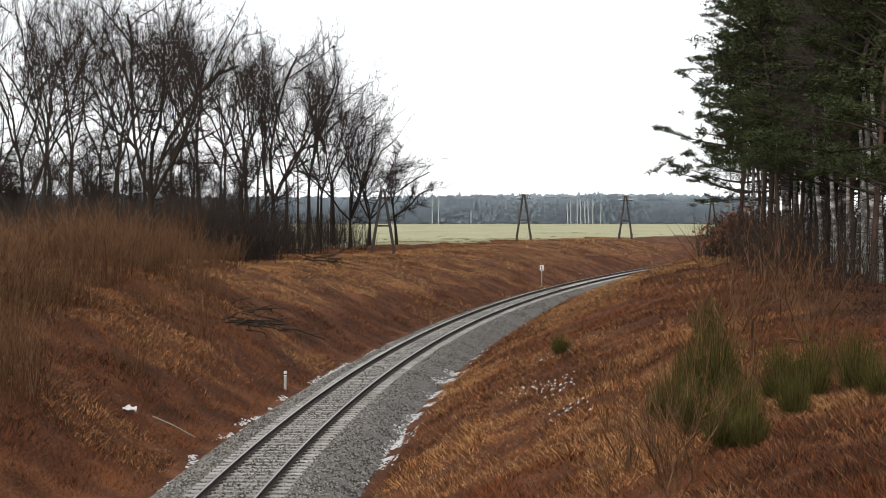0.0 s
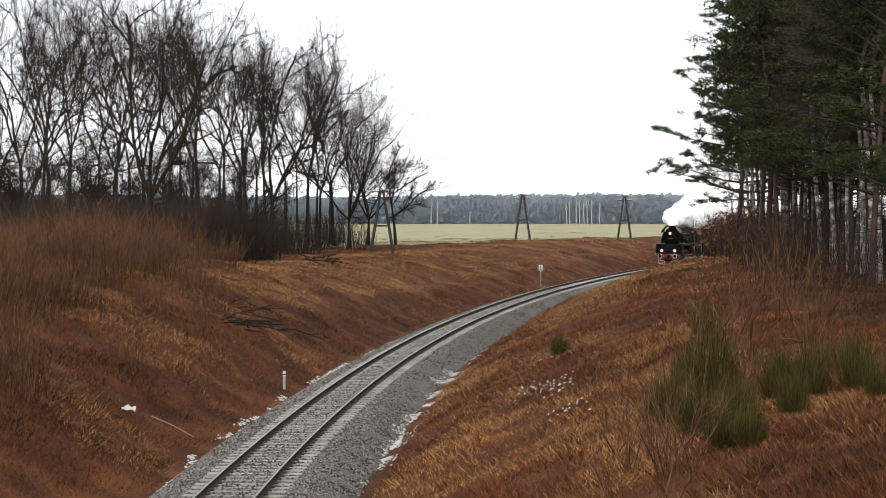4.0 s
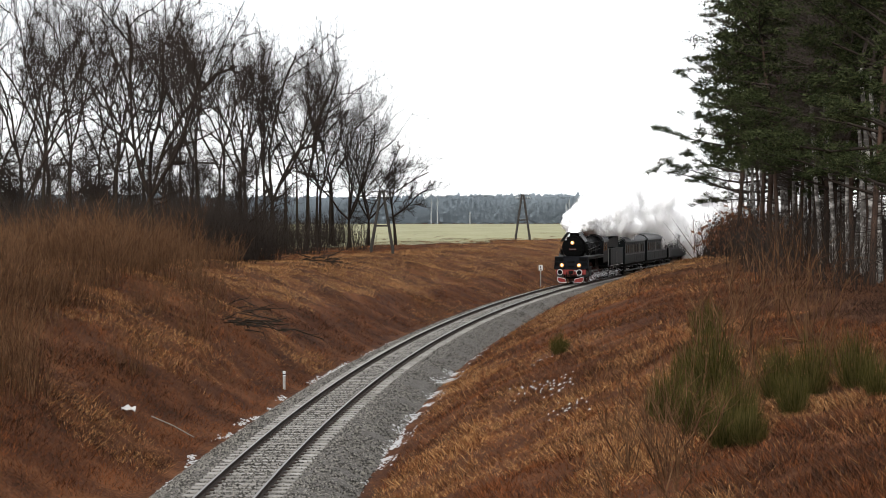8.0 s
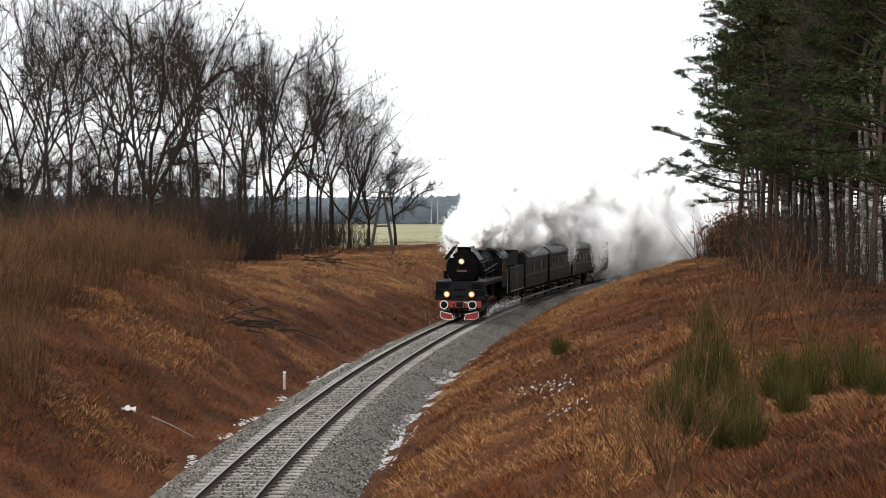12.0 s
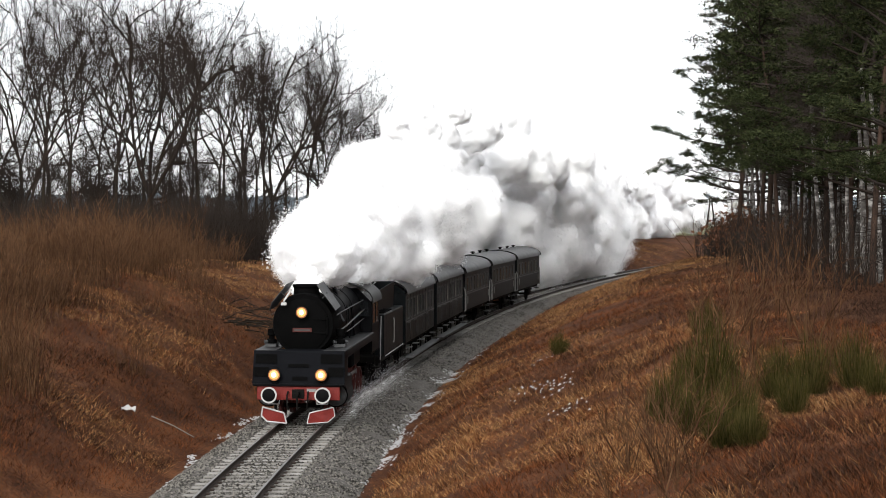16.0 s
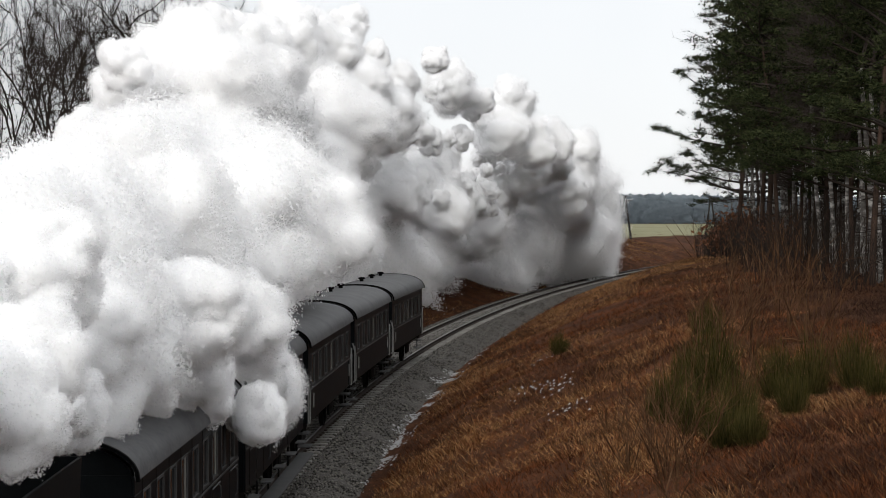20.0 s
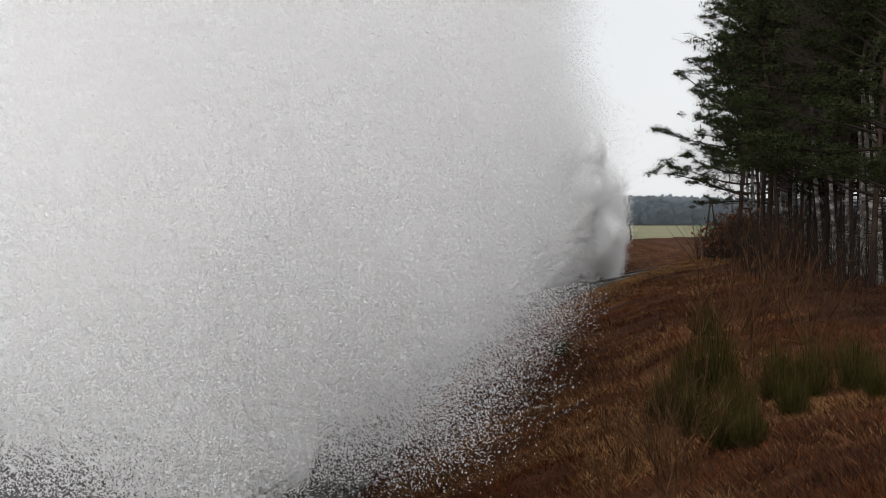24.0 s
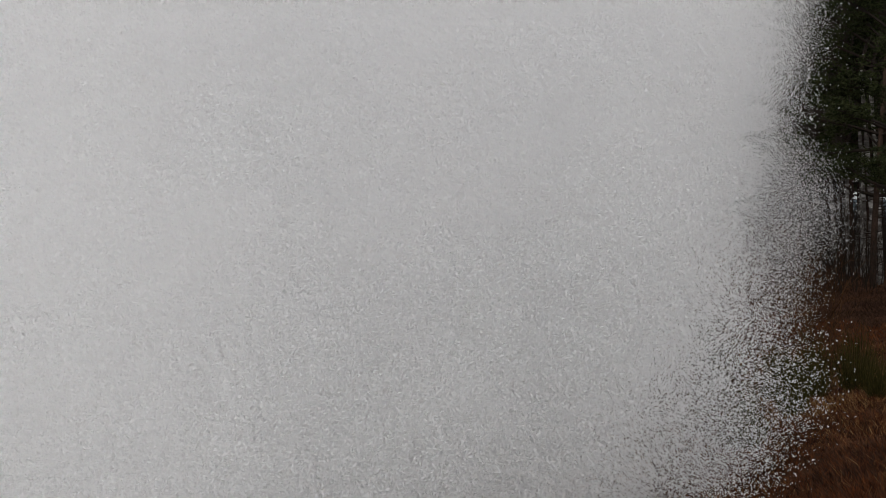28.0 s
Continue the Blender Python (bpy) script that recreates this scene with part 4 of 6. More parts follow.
def bare_tree(seed, tall, r, fork, leaders, label, category="tree", bark="bark", twig="twig", spread=0.62, top=3, lean=0.0, moss=False, wide=0.0, fan=1.3):
    """A leafless tree: trunk with its main forks, and a crown of boughs and twigs."""
    rr = random.Random(seed)
    ob = empty_thing("bare_tree", label, category)
    tr, cr = fresh(), fresh()
    p = np.array([0.0, 0.0, -0.3])
    d = np.array([lean, 0.0, 1.0])
    limb(tr, p, p + np.array([0, 0, 0.55]), r * 1.45, r * 1.05, 9)
    p = p + np.array([0, 0, 0.55])
    n = 5
    for i in range(n):
        d = d + np.array([rr.gauss(0, 0.04), rr.gauss(0, 0.04), 0.02])
        d = d / math.sqrt(d.dot(d))
        q = p + d * fork / n
        limb(tr, p, q, r * (1.05 - 0.3 * i / n), r * (1.05 - 0.3 * (i + 1) / n), 9)
        if i >= 3:
            for _ in range(1):
                a = rr.uniform(0, 6.28)
                grow(cr, rr, q, np.array([math.cos(a), math.sin(a), rr.uniform(0.05, 0.5)]), tall * rr.uniform(0.16, 0.30), r * rr.uniform(0.16, 0.28), 1, top, 0.02, spread)
        p = q
    for j in range(leaders):
        a = 6.28 * j / leaders + rr.uniform(-0.5, 0.5)
        k = rr.uniform(0.22, 0.5) * fan if leaders > 1 else 0.05
        dd = np.array([math.cos(a) * k, math.sin(a) * k, 1.0])
        grow(cr, rr, p, dd / math.sqrt(dd.dot(dd)), (tall - fork) * rr.uniform(0.8, 1.0), r * (0.72 if leaders < 3 else 0.6), 0, top, 0.03, spread)
    # the finest twigs, a spray at each branch end
    g = np.random.default_rng(seed)
    e0, ed = np.array([p for p, _ in cr["ends"]]), np.array([q for _, q in cr["ends"]])
    m = 4
    dirs = ed[:, None] * 0.7 + g.normal(size=(len(e0), m, 3)) * 0.55 + np.array([0, 0, 0.12])
    dirs /= np.linalg.norm(dirs, axis=2, keepdims=True)
    start = e0[:, None] - ed[:, None] * g.uniform(0, 0.5, (len(e0), m, 1))
    tip = start + dirs * g.uniform(0.25, 0.8, (len(e0), m, 1))
    side = np.cross(dirs, g.normal(size=dirs.shape))
    side *= 0.0065 / np.linalg.norm(side, axis=2, keepdims=True)
    fv = np.stack([start - side, start + side, tip], 2).reshape(-1, 3)
    # bring the whole tree to its height and the crown to its width
    tv, cv = np.array(tr["v"]), np.array(cr["v"])
    up = tall / np.percentile(fv[:, 2], 99.7)
    out = wide / np.percentile(np.hypot(fv[:, 0], fv[:, 1]), 97) if wide else 1.0
    for v in (tv, cv, fv):
        grow_out = 1 + (out - 1) * ramp01(v[:, 2], fork * 0.7, fork * 1.3) if out > 1 else out + (1 - out) * (1 - ramp01(v[:, 2], 0, fork))
        v[:, 0] *= grow_out
        v[:, 1] *= grow_out
        v[:, 2] *= up
    t = new("trunk", raw_mesh("trunk", tv, tr["f"], M[bark], True))
    c = new("crown", raw_mesh("crown", cv, cr["f"], M[twig], False))
    fine = new("twig_spray", raw_mesh("twig_spray", fv, np.arange(len(fv)).reshape(-1, 3), M[twig]))
    tagged(fine, kind="stuff")
    t.parent = c.parent = fine.parent = ob
    if moss:
        pr = fresh()
        limb(pr, np.array([0.0, 0, -0.2]), np.array([0.02, 0, 1.6]), r * 1.36, r * 1.10, 9)
        mo = new("moss_sleeve", raw_mesh("moss_sleeve", pr["v"], pr["f"], M["moss"], True))
        mo.parent = ob
    return ob


def pine(seed, tall, r, crown_from, label, low=0, reach=3.0, dense=22, gap=1.0):
    """A Scots pine: bare trunk with dead snags, crown of limbs that carry needle tufts."""
    rr = random.Random(seed)
    ob = empty_thing("pine_tree", label, "pine tree")
    tr, lb = fresh(), fresh()
    p, n = np.array([0.0, 0.0, -0.3]), 9
    d = np.array([0.0, 0.0, 1.0])
    line = [p]
    for i in range(n):
        d = d + np.array([rr.gauss(0, 0.025), rr.gauss(0, 0.025), 0.03])
        d = d / math.sqrt(d.dot(d))
        q = p + d * tall / n
        limb(tr, p, q, r * (1 - 0.8 * i / n), r * (1 - 0.8 * (i + 1) / n), 8)
        p = q
        line.append(p)
    at = lambda h: line[min(int(h / tall * n), n - 1)] + (line[min(int(h / tall * n), n - 1) + 1] - line[min(int(h / tall * n), n - 1)]) * (h / tall * n - min(int(h / tall * n), n - 1))
    tufts = []
    h = crown_from
    while h < tall:
        t = (h - crown_from) / (tall - crown_from)
        for _ in range(2):
            a = rr.uniform(0, 6.28)
            ln = (1.1 + reach * (1 - t) ** 0.8) * rr.uniform(0.6, 1.15)
            dd = np.array([math.cos(a), math.sin(a), rr.uniform(-0.1, 0.35) + 0.5 * t])
            q = at(h)
            k = 4
            for i in range(k):
                dd = dd + np.array([rr.gauss(0, 0.16), rr.gauss(0, 0.16), rr.gauss(0.02, 0.1)])
                dd = dd / math.sqrt(dd.dot(dd))
                q2 = q + dd * ln / k
                limb(lb, q, q2, 0.06 * (1 - i / k) + 0.015, 0.06 * (1 - (i + 1) / k) + 0.015, 4)
                if i >= 1:
                    for _ in range(int((2 + i) * (0.5 + 0.5 * gap))):
                        e = q2 + np.array([rr.gauss(0, 0.42), rr.gauss(0, 0.42), rr.gauss(0.12, 0.18)])
                        limb(lb, q + (q2 - q) * rr.random(), e, 0.018, 0.0, 3)
                        tufts.append(e)
                q = q2
        h += rr.uniform(0.28, 0.55) * gap
    for _ in range(16 + low):
        a, hh = rr.uniform(0, 6.28), rr.uniform(2.0, crown_from + 1)
        q = at(hh)
        dd = np.array([math.cos(a), math.sin(a), rr.uniform(-0.3, 0.3)])
        limb(lb, q, q + dd * rr.uniform(0.5, 1.8), 0.03, 0.0, 3)
    g = np.random.default_rng(seed)
    c = np.array(tufts)
    m = dense
    dirs = g.normal(size=(len(c), m, 3)) * np.array([1, 1, 0.65]) + np.array([0, 0, 0.25])
    dirs /= np.linalg.norm(dirs, axis=2, keepdims=True)
    start = c[:, None] + g.normal(size=(len(c), m, 3)) * np.array([0.16, 0.16, 0.08])
    tip = start + dirs * g.uniform(0.12, 0.30, (len(c), m, 1))
    side = np.cross(dirs, g.normal(size=dirs.shape))
    side /= np.linalg.norm(side, axis=2, keepdims=True)
    side *= 0.03 * math.sqrt(50 / dense)
    nv = np.stack([start - side, start + side, tip], 2).reshape(-1, 3)
    for nm, me in (("trunk", raw_mesh("trunk", tr["v"], tr["f"], M["pinebark"], True)), ("branchwork", raw_mesh("branchwork", lb["v"], lb["f"], M["twig"])), ("crown", raw_mesh("crown", nv, np.arange(len(nv)).reshape(-1, 3), M["needle"]))):
        o = new(nm, me)
        o.parent = ob
    return ob


def stand(x, y, turn=0.0, size=1.0, sink=0.1):
    return Matrix.Translation((x, y, float(height(x, y)) - sink)) @ Matrix.Rotation(turn, 4, "Z") @ Matrix.Scale(size, 4)


def place_all(kinds, spots, sink=0.1):
    """Sets down copies of the kinds at (which, x, y, size), turned at random."""
    rr = random.Random(8)
    used = set()
    for k, x, y, size in spots:
        m = stand(x, y, rr.uniform(0, 6.28), size, sink)
        if k not in used:
            kinds[k].matrix_basis = m
            used.add(k)
        else:
            c = copy_thing(kinds[k], m)
            c.matrix_basis = m


def spot(px, dist):
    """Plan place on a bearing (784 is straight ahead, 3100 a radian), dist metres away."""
    return (px - 784) / 3100 * dist, dist


oak_label = "leafless oak with dark trunk and spreading twiggy crown"
oaks = [
    bare_tree(11, 21, 0.36, 5.0, 4, oak_label, spread=0.66, wide=8.5, fan=1.7),
    bare_tree(12, 20, 0.25, 6.5, 3, oak_label, wide=6.6),
    bare_tree(13, 20, 0.21, 8.0, 2, "slender leafless oak with upright boughs", spread=0.5, wide=5.0),
    bare_tree(14, 19, 0.26, 3.6, 7, "leafless oak at the meadow's edge with fan-shaped crown", spread=0.62, wide=7.6, fan=1.9),
    bare_tree(15, 21, 0.18, 9.0, 2, "slender leafless tree with pale trunk", spread=0.48, wide=4.8),
    bare_tree(16, 9, 0.16, 3.0, 3, "small leaning leafless tree with bare twigs", spread=0.6, lean=0.12, wide=3.8),
    bare_tree(17, 20, 0.22, 2.2, 3, "leafless tree forked low with mossy foot", spread=0.5, moss=True, wide=7.5),
]
OAK_TALL = (21, 20, 20, 19, 21, 9, 20)


def oak(kind, px, dist, top):
    """A tree on a bearing, tall enough to reach the line of sight 'top' (358 is level, 3100 a radian)."""
    x, y = spot(px, dist)
    return kind, x, y, ((358 - top) / 3100 * dist + EYE_Z - float(height(x, y))) / OAK_TALL[kind]


oak_spots = [oak(0, 268, 112, -90), oak(6, 38, 98, -120), oak(4, 76, 118, -120), oak(2, 122, 125, -60), oak(4, 205, 122, -90), oak(1, 352, 138, -50), oak(2, 390, 150, -30),
             oak(1, 436, 160, -5), oak(2, 452, 166, 15), oak(0, 480, 168, 5), oak(2, 505, 178, 25), oak(1, 542, 180, 35), oak(4, 560, 188, 70), oak(3, 618, 186, 108), oak(2, 586, 196, 112),
             oak(3, 652, 190, 128), oak(1, 590, 192, 84), oak(5, 700, 192, 255), oak(2, 230, 168, -20), oak(4, 320, 200, -10)]
rr = random.Random(55)
oak_spots += [oak(rr.choice((2, 4, 1, 2, 1)), px + rr.uniform(-12, 12), 128 + 0.1 * px + rr.uniform(0, 55), float(np.interp(px, [0, 300, 500, 560], [-70, -30, 40, 90])) + rr.uniform(0, 50)) for px in range(-10, 575, 44)]
oak_spots += [(5, *spot(px + rr.uniform(-10, 10), rr.uniform(126, 172)), rr.uniform(0.9, 1.35)) for px in range(-20, 440, 50)]
place_all(oaks, oak_spots)

pine_label = "Scots pine with bare lower trunk and dark green crown"
pines = [pine(31, 19, 0.15, 8.0, pine_label, 14), pine(32, 21, 0.16, 9.5, pine_label, 14), pine(33, 17, 0.14, 6.0, pine_label, 20), pine(34, 21, 0.17, 4.6, "Scots pine at the wood's edge with low spreading limbs", 10, 5.0, 70, 2.0)]
birches = [bare_tree(41, 16, 0.11, 9, 1, "birch with white flecked bark and bare twigs", "birch", "birch", "birchtwig", 0.5, 3), bare_tree(42, 14, 0.09, 7, 1, "slim birch with white flecked bark", "birch", "birch", "birchtwig", 0.45, 3)]
pine_spots = [(3, *spot(1308, 120), 1.0), (0, *spot(1350, 116), 1.0), (1, *spot(1372, 125), 0.95), (3, *spot(1345, 135), 0.95), (3, *spot(1420, 100), 0.95), (3, *spot(1500, 82), 0.85), (3, *spot(1585, 50), 0.75), (3, *spot(1545, 64), 0.8), (2, *spot(1575, 72), 0.9), (3, *spot(1460, 88), 0.85)]
rr = random.Random(21)
for k in range(230):
    s, d = rr.uniform(44, 200), 18.0 + 52 * rr.random() ** 1.1
    x, y = track(s, d)
    x, y = float(x), float(y)
    if 784 + 3100 * x / y > 1312:
        pine_spots.append((rr.choice((0, 1, 2, 0, 1) if d < 36 else (2, 2, 2, 0)), x, y, rr.uniform(0.85, 1.1)))
pines.append(pine(35, 8, 0.09, 0.8, "bushy young pine in the shade of the wood", 4, 1.9, 40, 1.1))
for k in range(110):
    s, d = rr.uniform(50, 250), rr.uniform(34, 72)
    x, y = (float(v) for v in track(s, d))
    if 784 + 3100 * x / y > 1300:
        pine_spots.append((4, x, y, rr.uniform(0.7, 1.2)))
place_all(pines, pine_spots)
birch_spots = [(0, *spot(1452, 84), 1.0), (1, *spot(1500, 74), 1.0), (0, *spot(1478, 80), 0.95), (1, *spot(1528, 70), 1.05), (1, *spot(1425, 92), 1.0), (0, *spot(1390, 104), 0.95), (1, *spot(1405, 98), 1.0), (1, *spot(1345, 110), 0.9), (0, *spot(1540, 78), 1.0), (1, *spot(1368, 108), 1.0), (0, *spot(1330, 128), 1.0), (1, *spot(1295, 150), 0.8)]
rr = random.Random(23)
birch_spots += [(rr.randrange(2), *spot(px, float(np.interp(px, [1300, 1568], [128, 66])) + rr.uniform(-4, 6)), rr.uniform(0.85, 1.1)) for px in range(1306, 1568, 11)]
place_all(birches, birch_spots)


# ---- shrubs and saplings ----
def stems(seed, count, tall, foot, r, mat, name, label, category, lean=0.22, side=4):
    """A shrub: many thin stems from one foot, with side twigs."""
    rr = random.Random(seed)
    st = fresh()
    for _ in range(count):
        a, q = rr.uniform(0, 6.28), foot * math.sqrt(rr.random())
        p = np.array([math.cos(a) * q, math.sin(a) * q, -0.1])
        d = np.array([math.cos(a) * lean * rr.random() + rr.gauss(0, 0.1), math.sin(a) * lean * rr.random() + rr.gauss(0, 0.1), 1.0])
        h = tall * rr.uniform(0.45, 1.0)
        for i in range(3):
            d = d + np.array([rr.gauss(0, 0.10), rr.gauss(0, 0.10), 0])
            e = p + d * h / 3
            limb(st, p, e, r * (1 - i / 3), 0.0 if i == 2 else r * (1 - (i + 1) / 3), 3)
            for _ in range(side if i else 1):
                w = d + np.array([rr.gauss(0, 0.5), rr.gauss(0, 0.5), rr.uniform(-0.1, 0.4)])
                b = p + (e - p) * rr.random()
                limb(st, b, b + w * h * rr.uniform(0.10, 0.26), r * 0.55, 0.0, 3)
            p = e
    return tagged(new(name, raw_mesh(name, st["v"], st["f"], M[mat])), label, category)


thicket = [stems(51 + i, 46, 2.9 - 0.3 * i, 1.1, 0.016, "redtwig", "bare_shrub", "dense reddish-brown leafless shrub on the bank", "shrub") for i in range(4)]
grey_thicket = [stems(61 + i, 34, 2.2, 1.2, 0.014, "twig", "bare_shrub", "grey-brown leafless shrub under the trees", "shrub") for i in range(2)]
rr = random.Random(9)
spots = []
while len(spots) < 140:
    px, dist = rr.uniform(-40, 420), rr.uniform(48, 128)
    x, y = spot(px, dist)
    s, d = (float(v) for v in along(x, y))
    if d < -6.2 and rr.random() < (0.25 + 0.75 * ramp01(-d, 8, 12)) * (1 if px < 330 else 0.5):
        spots.append((rr.randrange(4), x, y, rr.uniform(0.7, 1.15) * (1.25 if d < -11 and px < 330 else 1.0) * rr.uniform(0.65, 1.1)))
place_all(thicket, spots, 0.05)
spots = []
while len(spots) < 190:
    px, dist = rr.uniform(-40, 640), rr.uniform(118, 205)
    x, y = spot(px, dist)
    if float(along(x, y)[1]) < -18 and dist > 118 + 60 * max(0, (px - 380) / 260):
        spots.append((rr.randrange(2), x, y, rr.uniform(1.1, 2.1)))
spots += [(rr.randrange(2), *spot(rr.uniform(-40, 430), rr.uniform(120, 158)), rr.uniform(1.9, 2.7)) for _ in range(170)]
for k in range(190):
    s, d = rr.uniform(40, 175), 17.0 + 12 * rr.random()
    x, y = (float(v) for v in track(s, d))
    spots.append((rr.randrange(2), x, y, rr.uniform(0.8, 1.7)))
spots += [(rr.randrange(2), *spot(rr.uniform(1266, 1330), rr.uniform(118, 165)), rr.uniform(1.1, 1.7)) for _ in range(26)]
under_v, under_f, n0 = [], [], 0
for k, x, y, size in spots:
    me = grey_thicket[k].data
    co = np.empty(len(me.vertices) * 3, np.float32)
    me.vertices.foreach_get("co", co)
    ix = np.empty(len(me.polygons) * 3, np.int32)
    a = rr.uniform(0, 6.28)
    co = co.reshape(-1, 3) * size
    c, s = math.cos(a), math.sin(a)
    under_v.append(np.stack([co[:, 0] * c - co[:, 1] * s + x, co[:, 0] * s + co[:, 1] * c + y, co[:, 2] + float(height(x, y)) - 0.05], 1))
    me.loops.foreach_get("vertex_index", ix)
    under_f.append(ix.reshape(-1, 3) + n0)
    n0 += len(co)
tagged(new("undergrowth", raw_mesh("undergrowth", np.concatenate(under_v), np.concatenate(under_f), M["twig"])), "grey-brown leafless undergrowth below the trees", "undergrowth", kind="stuff")
for ob in grey_thicket:
    bpy.data.objects.remove(ob)


def broom(seed, tall, wide):
    """An evergreen broom bush of upright green switches."""
    g = np.random.default_rng(seed)
    n = 1500
    a, q = g.uniform(0, 6.28, n), wide * np.sqrt(g.random(n))
    foot = np.stack([np.cos(a) * q * 0.35, np.sin(a) * q * 0.35, np.zeros(n)], 1)
    out = np.stack([np.cos(a) * q, np.sin(a) * q, tall * g.uniform(0.35, 1.0, n) * (1 - 0.4 * (q / wide) ** 2)], 1)
    t0 = g.uniform(0.1, 0.75, n)[:, None]
    p0 = foot + (out - foot) * t0
    p1 = foot + (out - foot) * np.minimum(t0 + g.uniform(0.25, 0.5, n)[:, None], 1.08) + g.normal(0, 0.07, (n, 3))
    w = g.normal(size=(n, 3))
    w[:, 2] *= 0.2
    w *= 0.008 / np.linalg.norm(w, axis=1, keepdims=True)
    v = np.stack([p0 - w, p0 + w, p1], 1).reshape(-1, 3)
    return tagged(new("broom_bush", raw_mesh("broom_bush", v, np.arange(3 * n).reshape(-1, 3), M["broom"])), "dark green broom bush among dry grass", "bush")


brooms = [broom(71, 2.3, 0.8), broom(72, 1.9, 0.7), broom(73, 1.4, 0.6)]
place_all(brooms, [(0, *spot(1262, 39), 0.95), (1, *spot(1188, 37), 0.85), (0, *spot(1378, 37), 0.72), (0, *spot(1436, 36.5), 0.74), (1, *spot(1404, 34), 0.62), (0, *spot(1515, 36), 0.72), (1, *spot(1306, 34), 0.8), (1, *spot(1232, 35), 0.85), (2, *spot(1282, 32), 0.85), (2, *spot(1250, 50), 1.0), (2, *spot(990, 62), 0.75), (0, *spot(1215, 42), 0.6), (2, *spot(1330, 31), 0.7), (1, *spot(1555, 34), 0.6), (2, *spot(1165, 39), 0.6)], 0.03)


def young_tree(seed, tall, count):
    """A bare young tree with a few forked stems."""
    rr = random.Random(seed)
    st = fresh()
    for _ in range(count):
        a = rr.uniform(0, 6.28)
        d = np.array([math.cos(a) * 0.25, math.sin(a) * 0.25, 1.0])
        grow(st, rr, np.array([math.cos(a) * 0.06, math.sin(a) * 0.06, -0.1]), d / math.sqrt(d.dot(d)), tall * rr.uniform(0.75, 1.0), 0.026, 1, 3, 0.04, 0.5, 0.006)
    return tagged(new("sapling", raw_mesh("sapling", st["v"], st["f"], M["redtwig"])), "tall bare forked sapling on the grassy bank", "sapling")


tall_saplings = [young_tree(83, 2.6, 1), young_tree(84, 2.4, 2), young_tree(86, 1.9, 2)]
place_all(tall_saplings, [(0, *spot(1256, 41), 1.0), (1, *spot(1338, 40), 1.0), (1, *spot(1190, 29), 0.8), (2, *spot(1430, 45), 1.1), (2, *spot(1165, 27), 0.7), (0, *spot(1400, 47), 1.0), (2, *spot(1300, 36), 0.8), (0, *spot(1455, 42), 0.9), (2, *spot(1120, 33), 0.8), (1, *spot(1290, 48), 0.9), (2, *spot(1085, 30), 0.7), (0, *spot(1370, 56), 1.1), (1, *spot(1225, 30), 0.7)], 0.03)
saplings = [stems(81, 6, 2.8, 0.15, 0.018, "redtwig", "sapling", "thin bare sapling on the grassy bank", "sapling", 0.25, 3), stems(82, 16, 2.4, 0.25, 0.014, "redtwig", "sapling", "bare many-stemmed sapling with pale twigs", "sapling", 0.4, 3)]
place_all(saplings, [(0, *spot(1240, 42), 1.35), (0, *spot(1330, 44), 1.3), (1, *spot(1190, 31), 1.0), (0, *spot(1300, 40), 0.9), (0, *spot(1430, 46), 0.9), (0, *spot(1110, 33), 0.8), (1, *spot(1160, 34), 0.7), (0, *spot(1395, 50), 1.1), (0, *spot(1480, 48), 0.9), (1, *spot(1460, 40), 0.8), (0, *spot(1225, 38), 0.8), (0, *spot(1075, 40), 0.7), (0, *spot(1375, 55), 1.2), (0, *spot(1410, 60), 1.2), (1, *spot(1330, 52), 1.0), (0, *spot(1350, 62), 1.0), (0, *spot(1290, 75), 0.9)], 0.03)

# withered beech leaves still hanging at the wood's edge
g = np.random.default_rng(14)


def leafy(count, wide, tall):
    c = g.normal(size=(count, 3)) * np.array([wide, wide, tall]) + np.array([0, 0, 1.6])
    d1, d2 = g.normal(size=(count, 3)) * 0.07, g.normal(size=(count, 3)) * 0.07
    v = np.stack([c - d1, c + d2, c + d1, c - d2], 1).reshape(-1, 3)
    return raw_mesh("leaves", v, np.arange(4 * count).reshape(-1, 4), M["leaf"])


beech = stems(85, 9, 3.4, 0.3, 0.025, "twig", "young_beech", "young beech with withered rusty leaves", "young tree", 0.45, 4)
bl = new("leaves", leafy(420, 0.75, 0.7))
bl.parent = beech
place_all([beech], [(0, *spot(1272, 128), 0.9), (0, *spot(1290, 120), 1.0), (0, *spot(1310, 122), 1.1), (0, *spot(1375, 96), 0.8), (0, *spot(1340, 118), 1.0), (0, *spot(1283, 140), 1.0)], 0.05)


